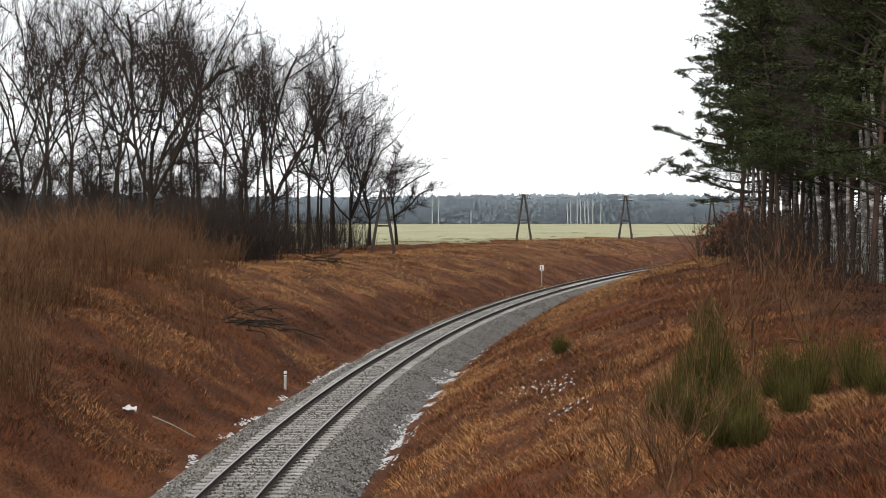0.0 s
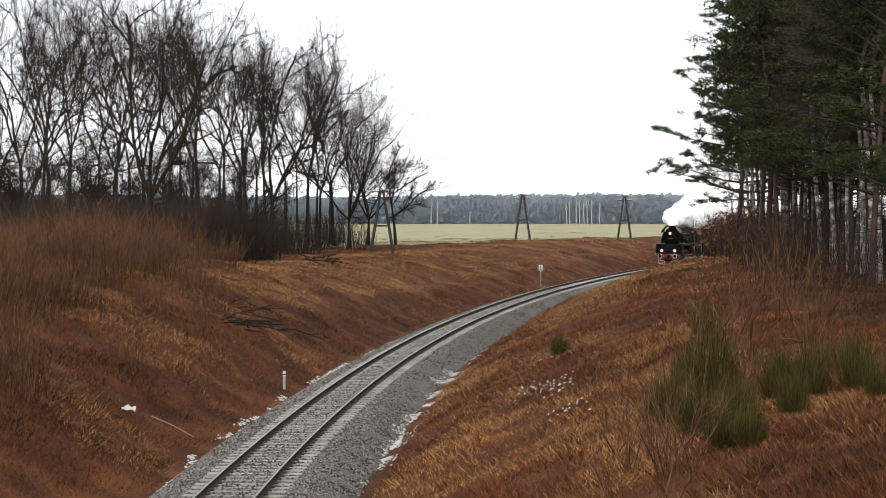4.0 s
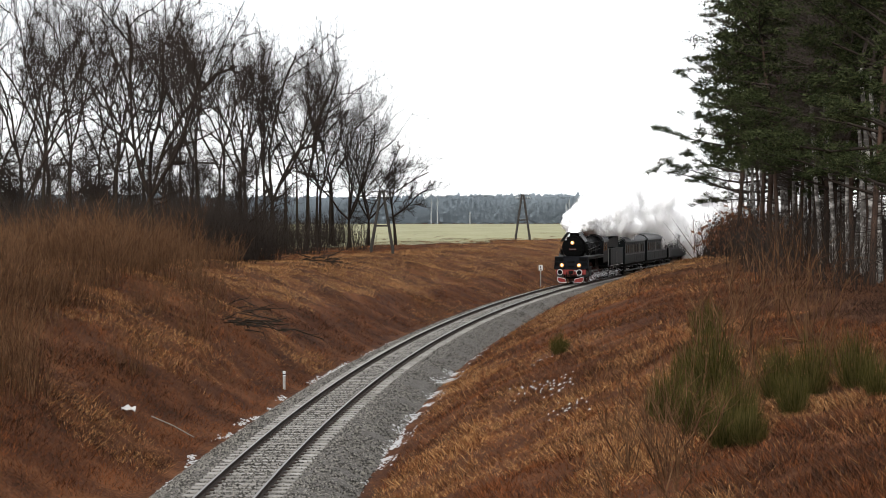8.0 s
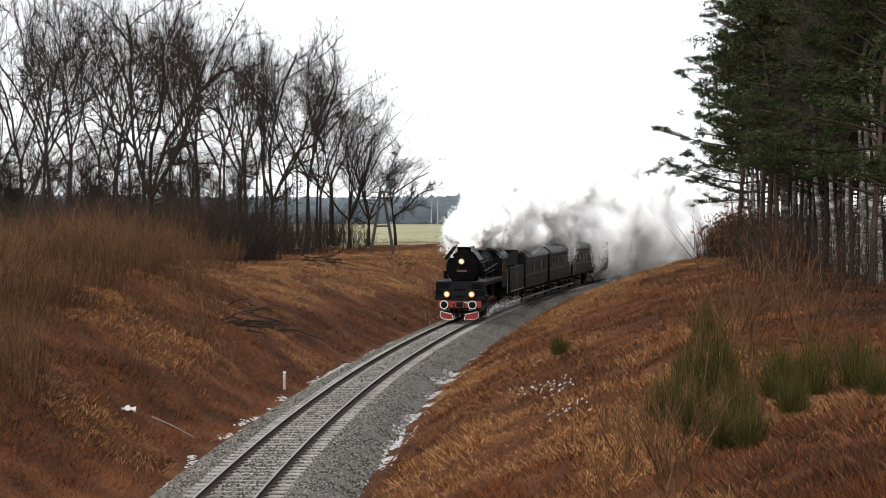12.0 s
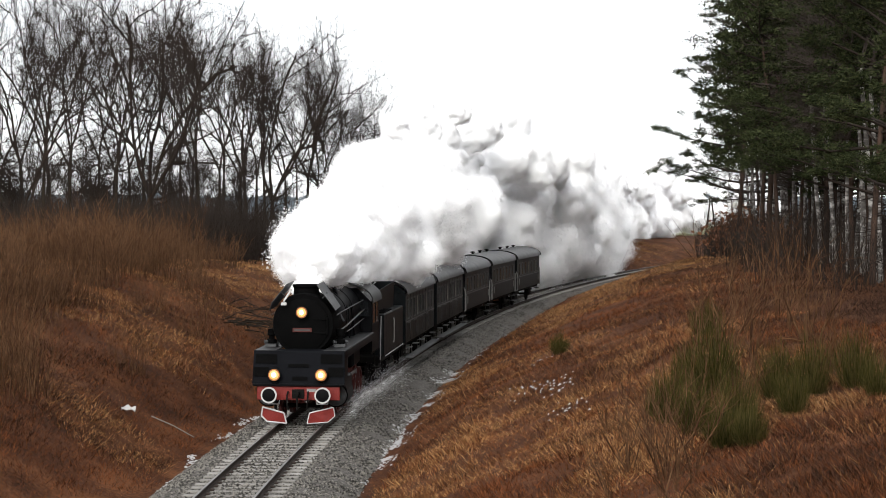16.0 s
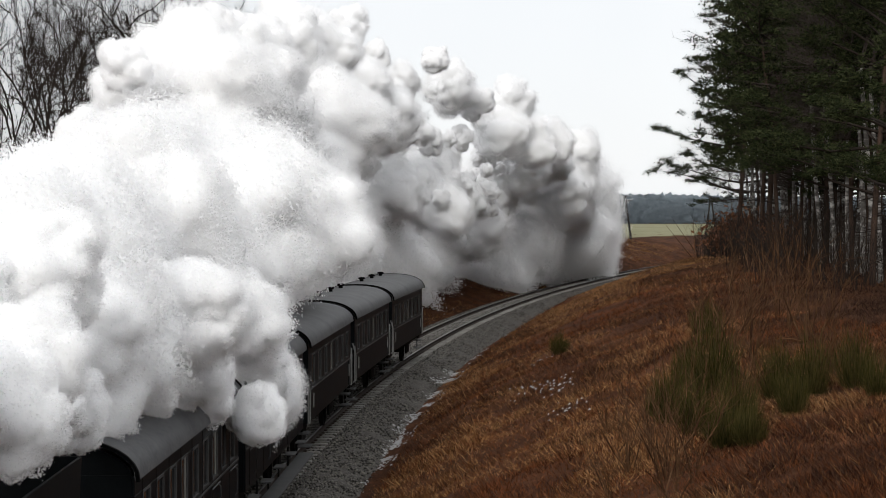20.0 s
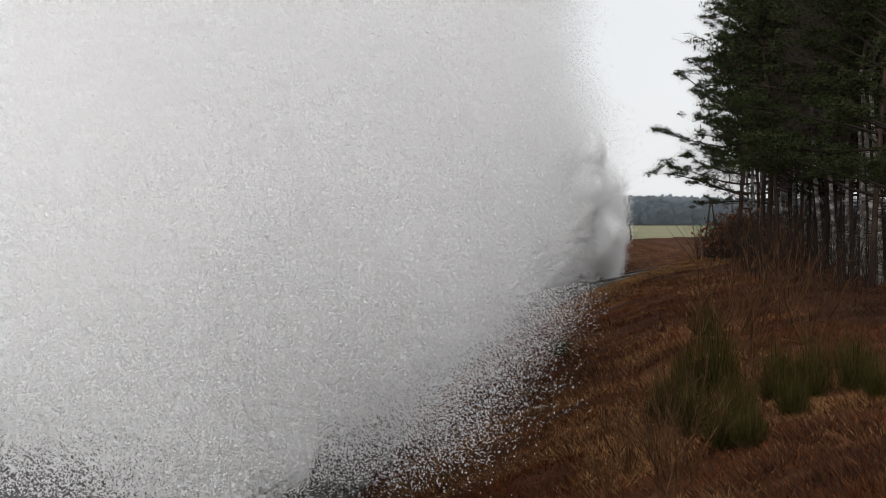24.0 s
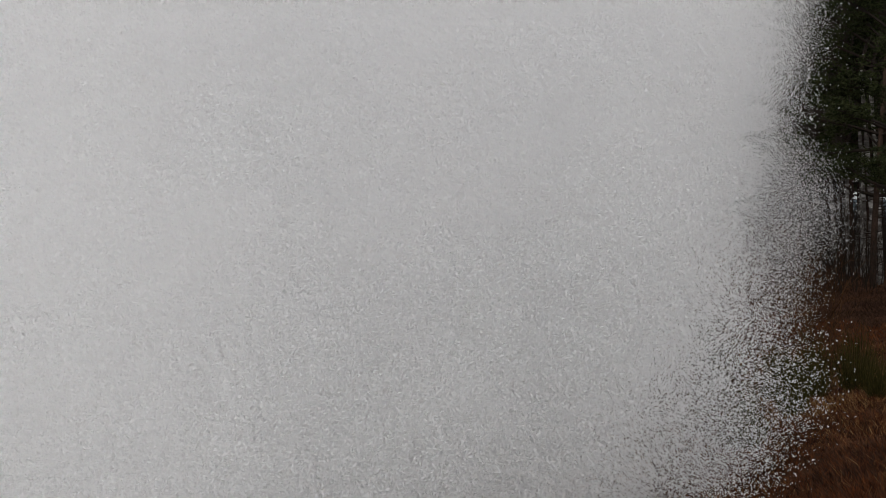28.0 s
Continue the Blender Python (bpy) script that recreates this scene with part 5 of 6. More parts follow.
# ---- dead grass, bracken and bramble over the banks ----
def blades(count, seed, choose, tall, wide, lean, loose=0):
    """Thin upright blades over the banks, thicker on the ground where the camera is near."""
    g = np.random.default_rng(seed)
    dist = 14 + 226 * g.random(count * 3) ** 1.9
    px = g.uniform(-60, 1640, count * 3)
    x, y = (px - 784) / 3100 * dist, dist
    s, d = along(x, y)
    ok = ((d > 3.35 + 0.3 * rough2(s, d * 0, 1.5, 31)) | (d < -3.1 + 0.3 * rough2(s, d * 0, 1.5, 32))) & (d > -34) & (d < 16.5 + 1.5 * rough2(s, d * 0, 3.0, 33) + 60 * loose) & choose(x, y, s, d, g)
    x, y = x[ok][:count], y[ok][:count]
    n = len(x)
    z = height(x, y) - 0.03
    far = 1 + y / 90
    h = tall * g.uniform(0.4, 1.15, n) * (0.45 + 1.0 * (0.5 + 0.5 * rough2(x, y, 0.9, 40)) ** 1.5 + 0.15 * rough2(x, y, 3.0, 42))
    a = g.uniform(0, 6.28, n)
    w = wide * far * g.uniform(0.6, 1.3, n)
    bend = lean * h * g.uniform(0.2, 1.2, n)
    b = g.uniform(0, 6.28, n)
    foot = np.stack([x, y, z], 1)
    side = np.stack([np.cos(a) * w, np.sin(a) * w, np.zeros(n)], 1)
    tip = foot + np.stack([np.cos(b) * bend, np.sin(b) * bend, h], 1)
    v = np.stack([foot - side, foot + side, tip], 1).reshape(-1, 3)
    return v, np.arange(3 * n).reshape(-1, 3)


def patchy(seed, lo, size=6.0):
    return lambda x, y, s, d, g: (rough2(x, y, size, seed) + 0.5 * rough2(x, y, size / 3, seed + 1) + g.normal(0, 0.35, len(x))) > lo


def golden(x, y, s, d, g):
    """Straw grows in patches, most on the upper slopes along the curve."""
    bonus = 1.3 * upper_slope(s, d) + 0.5 * (1 - ramp01(y, 20, 34))
    return (rough2(x, y, 6.0, 50) + 0.6 * rough2(x, y, 1.8, 51) + bonus + g.normal(0, 0.3, len(x))) > 0.35


def tangled(x, y, s, d, g):
    """Bramble keeps to the foot of the slopes and to patches."""
    bonus = 0.8 * ramp01(s, 45, 60) * (1 - ramp01(s, 110, 150)) * (1 - ramp01(np.abs(d), 5, 7.5)) + 0.7 * ramp01(d, 9, 13)
    return (rough2(x, y, 4.0, 70) + 0.6 * rough2(x, y, 1.5, 71) + bonus + g.normal(0, 0.3, len(x))) > 0.3


def upper_slope(s, d):
    return ramp01(s, 58, 80) * ramp01(np.abs(d), 5.5, 8) * (1 - ramp01(np.abs(d), 16, 22))


def rusty(x, y, s, d, g):
    """Bracken stands everywhere, but thin among the straw."""
    return g.random(len(x)) > 0.7 * upper_slope(s, d)


cover_grass = [
    ("dead_grass", "straw", "tangled straw-coloured dead grass on the banks", 520000, 91, golden, 0.18, 0.007, 1.7, 0),
    ("dry_bracken", "bracken", "rust-brown dry bracken and stalks on the banks", 480000, 92, rusty, 0.20, 0.007, 1.4, 0),
    ("bramble_cover", "bramble", "dark brown bramble tangle on the banks", 360000, 93, tangled, 0.20, 0.008, 1.6, 1),
]
for nm, mt, lab, cnt, sd, ch, tl, wd, ln, lo in cover_grass:
    tagged(new(nm, raw_mesh(nm, *blades(cnt, sd, ch, tl, wd, ln, lo), M[mt])), lab, "dry grass", kind="stuff")

# ---- the far wood across the meadow ----
g = np.random.default_rng(17)


def far_wood(count):
    """Ragged crowns of many small trees in a deep belt."""
    n, rows = 6, np.array([(0.0, 0.9), (0.3, 1.0), (0.6, 0.95), (0.82, 0.7), (0.95, 0.3)])
    x, y = g.uniform(-430, 520, count), 742 + 60 * g.random(count) ** 1.6
    z0 = height(x, y) - 0.5
    h = g.uniform(10.6, 12.6, count) + 0.7 * np.sin(x / 37.0) + (g.random(count) < 0.05) * 1.3
    r = g.uniform(0.9, 2.2, count)
    a = 6.2832 * np.arange(n) / n
    rad = r[:, None, None] * rows[None, :, 1, None] * g.uniform(0.4, 1.6, (count, len(rows), n))
    vx = x[:, None, None] + rad * np.cos(a)
    vy = y[:, None, None] + rad * np.sin(a)
    vz = z0[:, None, None] + h[:, None, None] * (rows[None, :, 0, None] + g.uniform(-0.10, 0.08, (count, len(rows), n)))
    v = np.stack([vx, vy, vz], 3).reshape(count, -1, 3)
    one = []
    for t in range(len(rows) - 1):
        for i in range(n):
            p, q = t * n + i, t * n + (i + 1) % n
            one += [(p, q, q + n), (p, q + n, p + n)]
    k = (len(rows) - 1) * n
    one += [(k, k + i, k + i + 1) for i in range(1, n - 1)]
    one = np.array(one)
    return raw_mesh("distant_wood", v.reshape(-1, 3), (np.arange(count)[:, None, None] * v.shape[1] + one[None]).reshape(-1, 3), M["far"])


def far_boughs(count):
    """The ragged front of the belt: many small sprays."""
    x, y = g.uniform(-430, 520, count), 702 + 36 * g.random(count)
    h = 10.6 + 0.6 * np.sin(x / 37.0) + 0.5 * np.sin(x / 11.0 + 1.0) + 0.9 * g.random(count) ** 3
    c = np.stack([x, y, height(x, y) + h * (1 - g.random(count) ** 1.3) - 0.2], 1)
    v = c[:, None] + g.normal(0, 0.34, (count, 3, 3))
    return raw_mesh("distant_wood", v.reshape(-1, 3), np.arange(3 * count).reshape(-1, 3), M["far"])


tagged(new("distant_boughs", far_boughs(230000)), "bare crowns along the wood's front, coloured with bluish distance haze", "wood", kind="stuff")
tagged(new("distant_wood", far_wood(4500)), "belt of wood beyond the meadow, coloured with blue-green distance haze", "wood", kind="stuff")
for bx in (765, 773, 832, 1003, 1010, 1018, 1026, 1033, 1040, 1048, 1060):
    st = fresh()
    x, y = (bx - 784 + g.uniform(-2, 2)) / 3100 * 700, 699.0
    z = float(height(x, y))
    tall = g.uniform(8, 10.5) if bx != 832 else 5.0
    lean = g.uniform(-0.6, 0.6)
    limb(st, np.array([x, y, z - 0.2]), np.array([x + lean, y, z + tall]), 0.30, 0.12, 5)
    for _ in range(4):
        limb(st, np.array([x + lean * 0.6, y, z + tall * g.uniform(0.5, 0.8)]), np.array([x + lean + g.uniform(-1.2, 1.2), y, z + tall * g.uniform(0.85, 1.0)]), 0.1, 0.04, 3)
    tagged(new("distant_birch", raw_mesh("distant_birch", st["v"], st["f"], M["farbirch"])), "pale birch trunk before the far wood", "birch", "birches before the far wood")


# ---- telegraph line, signs and litter ----
def telegraph_pole(name, foot_x, foot_y, tall, gap, turn, label):
    """Two poles leaning together with a tie, cross arms and insulators."""
    p = empty_thing(name, label, "telegraph pole", "telegraph poles along the line")
    p.matrix_basis = Matrix.Translation((foot_x, foot_y, float(height(foot_x, foot_y)) - 0.1)) @ Matrix.Rotation(turn, 4, "Z")
    for sx in (-1, 1):
        part("pole", Kit().tube((sx * gap, 0, 0.5), (sx * 0.10, 0, tall), 0.15, 0.125, 10), M["pole"], p, smooth=True)
        part("stub_post", Kit().box(sx * gap * 1.0 - 0.13, sx * gap * 1.0 + 0.13, -0.16, 0.16, -0.2, 0.95, 0.03), M["pole"], p, "short ground post bolted to the pole")
    part("tie_beam", Kit().box(-gap * 0.56, gap * 0.56, -0.07, 0.07, tall * 0.44, tall * 0.44 + 0.16), M["pole"], p)
    for z in (tall - 0.12, tall - 0.62):
        arm = part("cross_arm", Kit().box(-0.95, 0.95, -0.05, 0.05, z - 0.05, z + 0.05), M["pole"], p)
        for x in (-0.9, -0.6, 0.6, 0.9):
            part("insulator", Kit().lathe([(z + 0.05, 0.03), (z + 0.10, 0.075), (z + 0.2, 0.07), (z + 0.26, 0.03)], 8, (x, 0, 0), "z"), M["porcelain"], arm, "white porcelain insulator")
    return p


POLES = [(*spot(676, 163), 6.0, 1.0), (*spot(925, 226), 6.1, 0.9), (*spot(1105, 240), 6.0, 0.85), (*spot(1258, 290), 6.0, 0.85)]
for x, y, tall, gap in POLES:
    telegraph_pole("telegraph_pole", x, y, tall, gap, 0.06, "tarred A-shaped telegraph pole with white insulators")
for j, off in enumerate((-0.9, 0.9)):
    wire = Kit()
    pts = [(x + off, y, float(height(x, y)) + tall + 0.1) for x, y, tall, gap in POLES]
    for a, b in zip(pts, pts[1:]):
        seg = [(a[0] + (b[0] - a[0]) * t, a[1] + (b[1] - a[1]) * t, a[2] + (b[2] - a[2]) * t - 1.2 * 4 * t * (1 - t) * 0.5) for t in np.linspace(0, 1, 9)]
        wire.pipe(seg, 0.006, 3)
    tagged(new("telegraph_wire", wire.mesh("telegraph_wire", M["pole"])), "thin telegraph wire between the poles", "wire")

def drop(px, py, lift=0.0):
    """The spot of ground on the line of sight through a place in the view."""
    vx = (px - 784) / 3100
    vz = (441 - py) / 3100
    wy, wz = math.cos(TILT) + vz * math.sin(TILT), -math.sin(TILT) + vz * math.cos(TILT)
    t = 12.0
    while t < 400 and EYE_Z + wz * t > float(height(vx * t, wy * t)) + lift:
        t += 0.1
    return vx * t, wy * t, float(height(vx * t, wy * t))


# trackside board on a post
bx, by, bz = drop(957, 508)
board = empty_thing("trackside_sign", "small white square trackside sign on a grey post", "sign")
board.matrix_basis = pose(bx, by, float(height(bx, by)) - 0.05, 0, 0, -6)
part("post", Kit().tube((0, 0, -0.2), (0, 0, 1.95), 0.035, n=8), M["railing"], board)
pan = part("panel", Kit().box(-0.19, 0.19, -0.05, -0.03, 1.55, 2.05, 0.01), M["white"], board)
part("panel_mark", Kit().box(-0.08, 0.08, -0.056, -0.05, 1.62, 1.70, 0.002).box(-0.08, 0.02, -0.056, -0.05, 1.78, 1.95, 0.002), M["undergear"], pan, "dark bars in place of figures")

# kilometre post beside the ballast
kx, ky, kz = drop(503, 690)
km = empty_thing("kilometre_post", "short white concrete kilometre post beside the ballast", "post")
km.matrix_basis = pose(kx, ky, float(height(kx, ky)) - 0.05)
part("shaft", Kit().box(-0.055, 0.055, -0.055, 0.055, -0.2, 0.78, 0.02), M["sleeper"], km)
part("cap", Kit().box(-0.06, 0.06, -0.06, 0.06, 0.60, 0.82, 0.02), M["white"], km, "white painted head")
part("band", Kit().box(-0.063, 0.063, -0.063, 0.063, 0.66, 0.71, 0.01), M["undergear"], km, "dark band")


# crumpled white sack, a fallen pale stick, snow remains
x, y, z = drop(227, 733)
rr = random.Random(3)
sack = Kit()
sv = [((i - 4) * 0.09, (j - 2) * 0.09, 0.16 + 0.08 * math.sin(i * 1.3 + j) + rr.uniform(-0.03, 0.05) - 0.02 * abs(i - 4)) for j in range(5) for i in range(9)]
sack.add(sv, [(j * 9 + i, j * 9 + i + 1, j * 9 + i + 10, j * 9 + i + 9) for j in range(4) for i in range(8)])
so = new("plastic_sack", sack.mesh("plastic_sack", M["white"], True))
sol = so.modifiers.new("thickness", "SOLIDIFY")
sol.thickness = 0.03
so.matrix_basis = pose(x, y, z + 0.12, 25, 5, 10) @ Matrix.Scale(0.62, 4)
tagged(so, "crumpled white plastic sack lying in the bracken", "sack")
xa, ya, za = drop(268, 753)
xb, yb, zb = drop(344, 781)
tagged(new("fallen_stick", Kit().tube((xa, ya, za + 0.28), ((xa + xb) / 2, (ya + yb) / 2, (za + zb) / 2 + 0.24), 0.022, 0.02, 6).tube(((xa + xb) / 2, (ya + yb) / 2, (za + zb) / 2 + 0.24), (xb, yb, zb + 0.12), 0.02, 0.014, 6).mesh("fallen_stick", M["curtain"], True)), "pale fallen stick on the bank", "stick")


def brushwood(seed, px, py, wide, count, label):
    """A heap of cut branches."""
    rr = random.Random(seed)
    x, y, z = drop(px, py)
    st = fresh()
    for _ in range(count):
        a = rr.uniform(-0.5, 0.5) + (3.14 if rr.random() < 0.3 else 0)
        p = np.array([rr.uniform(-wide, wide), rr.uniform(-0.7, 0.7), rr.uniform(0.1, 0.6)])
        d = np.array([math.cos(a), math.sin(a) * 0.6, rr.uniform(-0.12, 0.30)])
        grow(st, rr, p, d, rr.uniform(0.8, 2.2), rr.uniform(0.02, 0.045), 2, 3, -0.02, 0.6, 0.008)
    ob = new("brush_pile", raw_mesh("brush_pile", st["v"], st["f"], M["bark"]))
    ob.matrix_basis = pose(x, y, z)
    return tagged(ob, label, "brushwood", kind="stuff")


brushwood(5, 440, 590, 1.6, 26, "dark heap of cut branches on the slope")
brushwood(6, 430, 555, 1.0, 10, "dark cut branches lying down the slope")
brushwood(7, 555, 470, 1.3, 16, "low heap of brushwood on top of the bank")


def snow_patch(outline_seed, cx, cy, rx, ry, count):
    """Thin broken remains of snow lying on the ground."""
    g = np.random.default_rng(outline_seed)
    vs, fs, k = [], [], 0
    for _ in range(count):
        x, y = cx + g.normal() * rx, cy + g.normal() * ry
        n, r = 6, g.uniform(0.012, 0.045)
        ring = []
        for i in range(n):
            a, q = 6.2832 * i / n, r * g.uniform(0.5, 1.2)
            px, py = x + q * math.cos(a) * 1.3, y + q * math.sin(a)
            ring.append((px, py, float(ground_or_bed(px, py)) + 0.11))
        vs += ring + [(x, y, float(ground_or_bed(x, y)) + g.uniform(0.13, 0.16))]
        fs += [(k + i, k + (i + 1) % n, k + n) for i in range(n)]
        k += n + 1
    ob = new("snow_patch", raw_mesh("snow_patch", vs, fs, M["snow"], True))
    return tagged(ob, "thin broken patch of old snow on the ground", "snow", "snow remains", kind="stuff")


def ground_or_bed(x, y):
    s, d = along(x, y)
    return np.maximum(height(x, y), np.interp(d, [p[0] for p in bed], [p[1] for p in bed], left=-9, right=-9))


for k, (s0, s1, d0, wid, cnt) in enumerate([(18, 40, -2.9, 0.16, 170), (38, 50, -2.9, 0.14, 120), (54, 66, -2.85, 0.10, 60), (66, 84, -2.8, 0.08, 40), (18, 34, 3.15, 0.13, 150), (34, 44, 3.15, 0.18, 160), (46, 60, 3.1, 0.24, 260), (64, 92, 3.1, 0.1, 40)]):
    g = np.random.default_rng(100 + k)
    vs, fs, q = [], [], 0
    for _ in range(3 * cnt):
        s, d = g.uniform(s0, s1), d0 + g.normal() * wid
        if rough2(s, d * 3, 1.6, 77) < 0.05:
            continue
        x, y = (float(v) for v in track(s, d))
        n, r = 6, g.uniform(0.018, 0.09)
        ring = []
        for i in range(n):
            a, u = 6.2832 * i / n, r * g.uniform(0.5, 1.25)
            px, py = x + u * math.cos(a), y + u * math.sin(a) * 1.6
            ring.append((px, py, float(ground_or_bed(px, py)) + 0.01))
        vs += ring + [(x, y, float(ground_or_bed(x, y)) + g.uniform(0.03, 0.06))]
        fs += [(q + i, q + (i + 1) % n, q + n) for i in range(n)]
        q += n + 1
    tagged(new("snow_patch", raw_mesh("snow_patch", vs, fs, M["snow"], True)), "broken strip of old snow along the ballast foot", "snow", "snow remains", kind="stuff")
for k, (px, py, cnt) in enumerate([(965, 640, 14), (985, 690, 34), (935, 695, 16), (1000, 730, 20)]):
    x, y, z = drop(px, py)
    snow_patch(130 + k, x, y, 0.3, 0.7, cnt)


# ---- steam: lumpy rigid clouds that leave the chimney and drift ----
def cloud_material(name, through_light, lift=0.0):
    """White scattering mist, whose shading leans upwards by lift."""
    m = bpy.data.materials.new(name)
    m.use_nodes = True
    nt = m.node_tree
    nt.nodes.clear()
    out, dif = nt.nodes.new("ShaderNodeOutputMaterial"), nt.nodes.new("ShaderNodeBsdfDiffuse")
    tra, mix = nt.nodes.new("ShaderNodeBsdfTranslucent"), nt.nodes.new("ShaderNodeMixShader")
    dif.inputs["Color"].default_value = tra.inputs["Color"].default_value = (0.995, 0.995, 0.997, 1)
    mix.inputs[0].default_value = through_light
    nt.links.new(dif.outputs[0], mix.inputs[1])
    nt.links.new(tra.outputs[0], mix.inputs[2])
    if lift:
        geo, up, nrm = nt.nodes.new("ShaderNodeNewGeometry"), nt.nodes.new("ShaderNodeVectorMath"), nt.nodes.new("ShaderNodeVectorMath")
        up.inputs[1].default_value, nrm.operation = (0, 0, lift), "NORMALIZE"
        nt.links.new(geo.outputs["Normal"], up.inputs[0])
        nt.links.new(up.outputs[0], nrm.inputs[0])
        nt.links.new(nrm.outputs[0], dif.inputs["Normal"])
    nt.links.new(mix.outputs[0], out.inputs[0])
    return m


def unit_ball(level):
    bm = bmesh.new()
    bmesh.ops.create_icosphere(bm, subdivisions=level, radius=1.0)
    v = np.array([p.co[:] for p in bm.verts])
    f = np.array([[q.index for q in t.verts] for t in bm.faces])
    bm.free()
    return v, f


BALL = {k: unit_ball(k) for k in (3, 4)}
STEAM_BODY = cloud_material("steam_body", 0.1, 0.9)
STEAM_DROPS = cloud_material("steam_drops", 0.5)


def lobes(rr, layers):
    """The outline of a cauliflower-like cloud: a function from directions to radii."""
    bumps = []
    for count, size, amp in layers:
        c = rr.normal(size=(count, 3))
        bumps.append((c / np.linalg.norm(c, axis=1, keepdims=True), size, amp))

    def radius(u):
        rad = np.ones(len(u))
        for c, size, amp in bumps:
            near2 = np.maximum(0, 2 - 2 * (u @ c.T).max(1))
            rad += amp * np.sqrt(np.maximum(0, 1 - near2 / size ** 2))
        return rad
    return radius


def flakes(rr, radius, stretch, count, size, soft, shift=0.94):
    """A haze of tiny flakes round a cloud's surface."""
    u = rr.normal(size=(count, 3))
    u /= np.linalg.norm(u, axis=1, keepdims=True)
    c = u * (radius(u) * (shift + soft * rr.normal(size=count) - 0.5 * soft))[:, None] * stretch
    v = c[:, None] + rr.normal(0, size * 0.42, (count, 3, 3))
    return v.reshape(-1, 3), np.arange(3 * count).reshape(-1, 3)


def cloud_mesh(seed, r, level, lump, soft, fine=20):
    """A dense lobed body, and the haze of drops that softens its outline."""
    rr = np.random.default_rng(seed)
    v, f = BALL[level]
    radius = lobes(rr, ((12, 0.55, 0.30 * lump), (42, 0.30, 0.17 * lump), (130, 0.16, 0.08 * lump)))
    stretch = r * 0.8 * rr.uniform(0.85, 1.15, 3)
    body = v * radius(v)[:, None] * stretch * (0.93 - 1.1 * soft)
    hv, hf = flakes(rr, radius, stretch, int(42 * fine ** 2), r / fine, soft)
    return raw_mesh("puff", body, f, STEAM_BODY, True), [raw_mesh("haze", hv, hf, STEAM_DROPS)]


def wisp_mesh(seed, r, count):
    """A thin wisp of drops with no dense body."""
    rr = np.random.default_rng(seed)
    radius = lobes(rr, ((12, 0.55, 0.3),))
    return raw_mesh("wisp", *flakes(rr, radius, np.full(3, r), count, r / 55, 0.3, 0.6), STEAM_DROPS)


def fog_mesh(seed, r, count, size):
    """A wide soft fog bank: drops that thin out towards its rim, with no dense body."""
    rr = np.random.default_rng(seed)
    radius = lobes(rr, ((12, 0.55, 0.25), (42, 0.30, 0.15)))
    u = rr.normal(size=(count, 3))
    u /= np.linalg.norm(u, axis=1, keepdims=True)
    c = u * (radius(u) * (rr.random(count) ** 0.42 + rr.normal(0, 0.06, count)))[:, None] * r * 0.8 * rr.uniform(0.85, 1.15, 3)
    v = (c[:, None] + rr.normal(0, size * 0.42, (count, 3, 3))).reshape(-1, 3)
    return raw_mesh("fog_bank", v, np.arange(3 * count).reshape(-1, 3), STEAM_DROPS), []


def cloud(name, meshes, parent):
    """One steam cloud with its haze or veils."""
    ob = new(name, meshes[0])
    ob.parent = parent
    for me in meshes[1]:
        ve = tagged(new(me.name.split(".")[0], me), kind="stuff")
        ve.parent = ob
    return ob


plume = tagged(new("steam_plume"), "thick white steam billowing from the locomotive's chimney over the train", "steam")
PUFF_MESH = {
    "a": [cloud_mesh(200 + i, 0.62, 3, 1.0, 0.022, 26) for i in range(4)],
    "b": [cloud_mesh(210 + i, 1.0, 4, 1.0, 0.036, 36) for i in range(3)],
    "c": [cloud_mesh(220 + i, 1.5, 4, 1.0, 0.045, 40) for i in range(3)],
    "d": [cloud_mesh(230 + i, 2.1, 4, 1.0, 0.052, 42) for i in range(3)],
    "e": [cloud_mesh(235 + i, 2.9, 4, 0.9, 0.07, 40) for i in range(4)],
    "g": [cloud_mesh(245 + i, 4.2, 4, 0.85, 0.09, 38) for i in range(3)],
    "f": [fog_mesh(240 + i, 5.0, 520000, 0.031) for i in range(2)],
}
# kind: clouds a second, metres behind the chimney, height, metres to the right, scatter, climb, first and last release
PUFF_KINDS = {
    "a": (9.0, 1.6, 3.25, 0.0, 0.1, 2.0, -1.0, 19.0),
    "b": (6.0, 3.0, 5.4, -0.1, 0.5, 1.8, -2.0, 20.0),
    "c": (4.0, 8.5, 5.3, -0.3, 0.7, 2.4, -4.0, 18.9),
    "d": (3.8, 19.0, 5.7, -1.0, 1.0, 2.0, -6.0, 20.4),
    "e": (2.7, 38.0, 6.2, -1.6, 1.3, 0.8, -7.0, 20.6),
    "g": (2.2, 52.0, 5.6, -1.5, 1.2, 0.0, 8.0, 23.0),
}
puffs = []


def add_puff(kind, release, rr, end=None):
    ob = cloud("puff", rr.choice(PUFF_MESH[kind]), plume)
    puffs.append((ob, kind, release, [rr.gauss(0, 1) for _ in range(6)], rr.uniform(0, 360), end))


rr = random.Random(77)
for kind, (rate, back, z, side, scatter, climb, first, last) in PUFF_KINDS.items():
    for i in range(int((last - first) * rate)):
        add_puff(kind, first + (i + rr.uniform(-0.3, 0.3)) / rate, rr)


def right_edge(z, y):
    """How far to the right the drifting fog reaches at the end, by height and distance."""
    return (np.interp(z - EYE_Z, [-0.17 * y, -0.08 * y, -0.03 * y, 0.02 * y, 0.12 * y], [540, 590, 630, 660, 650]) / 3100) * y


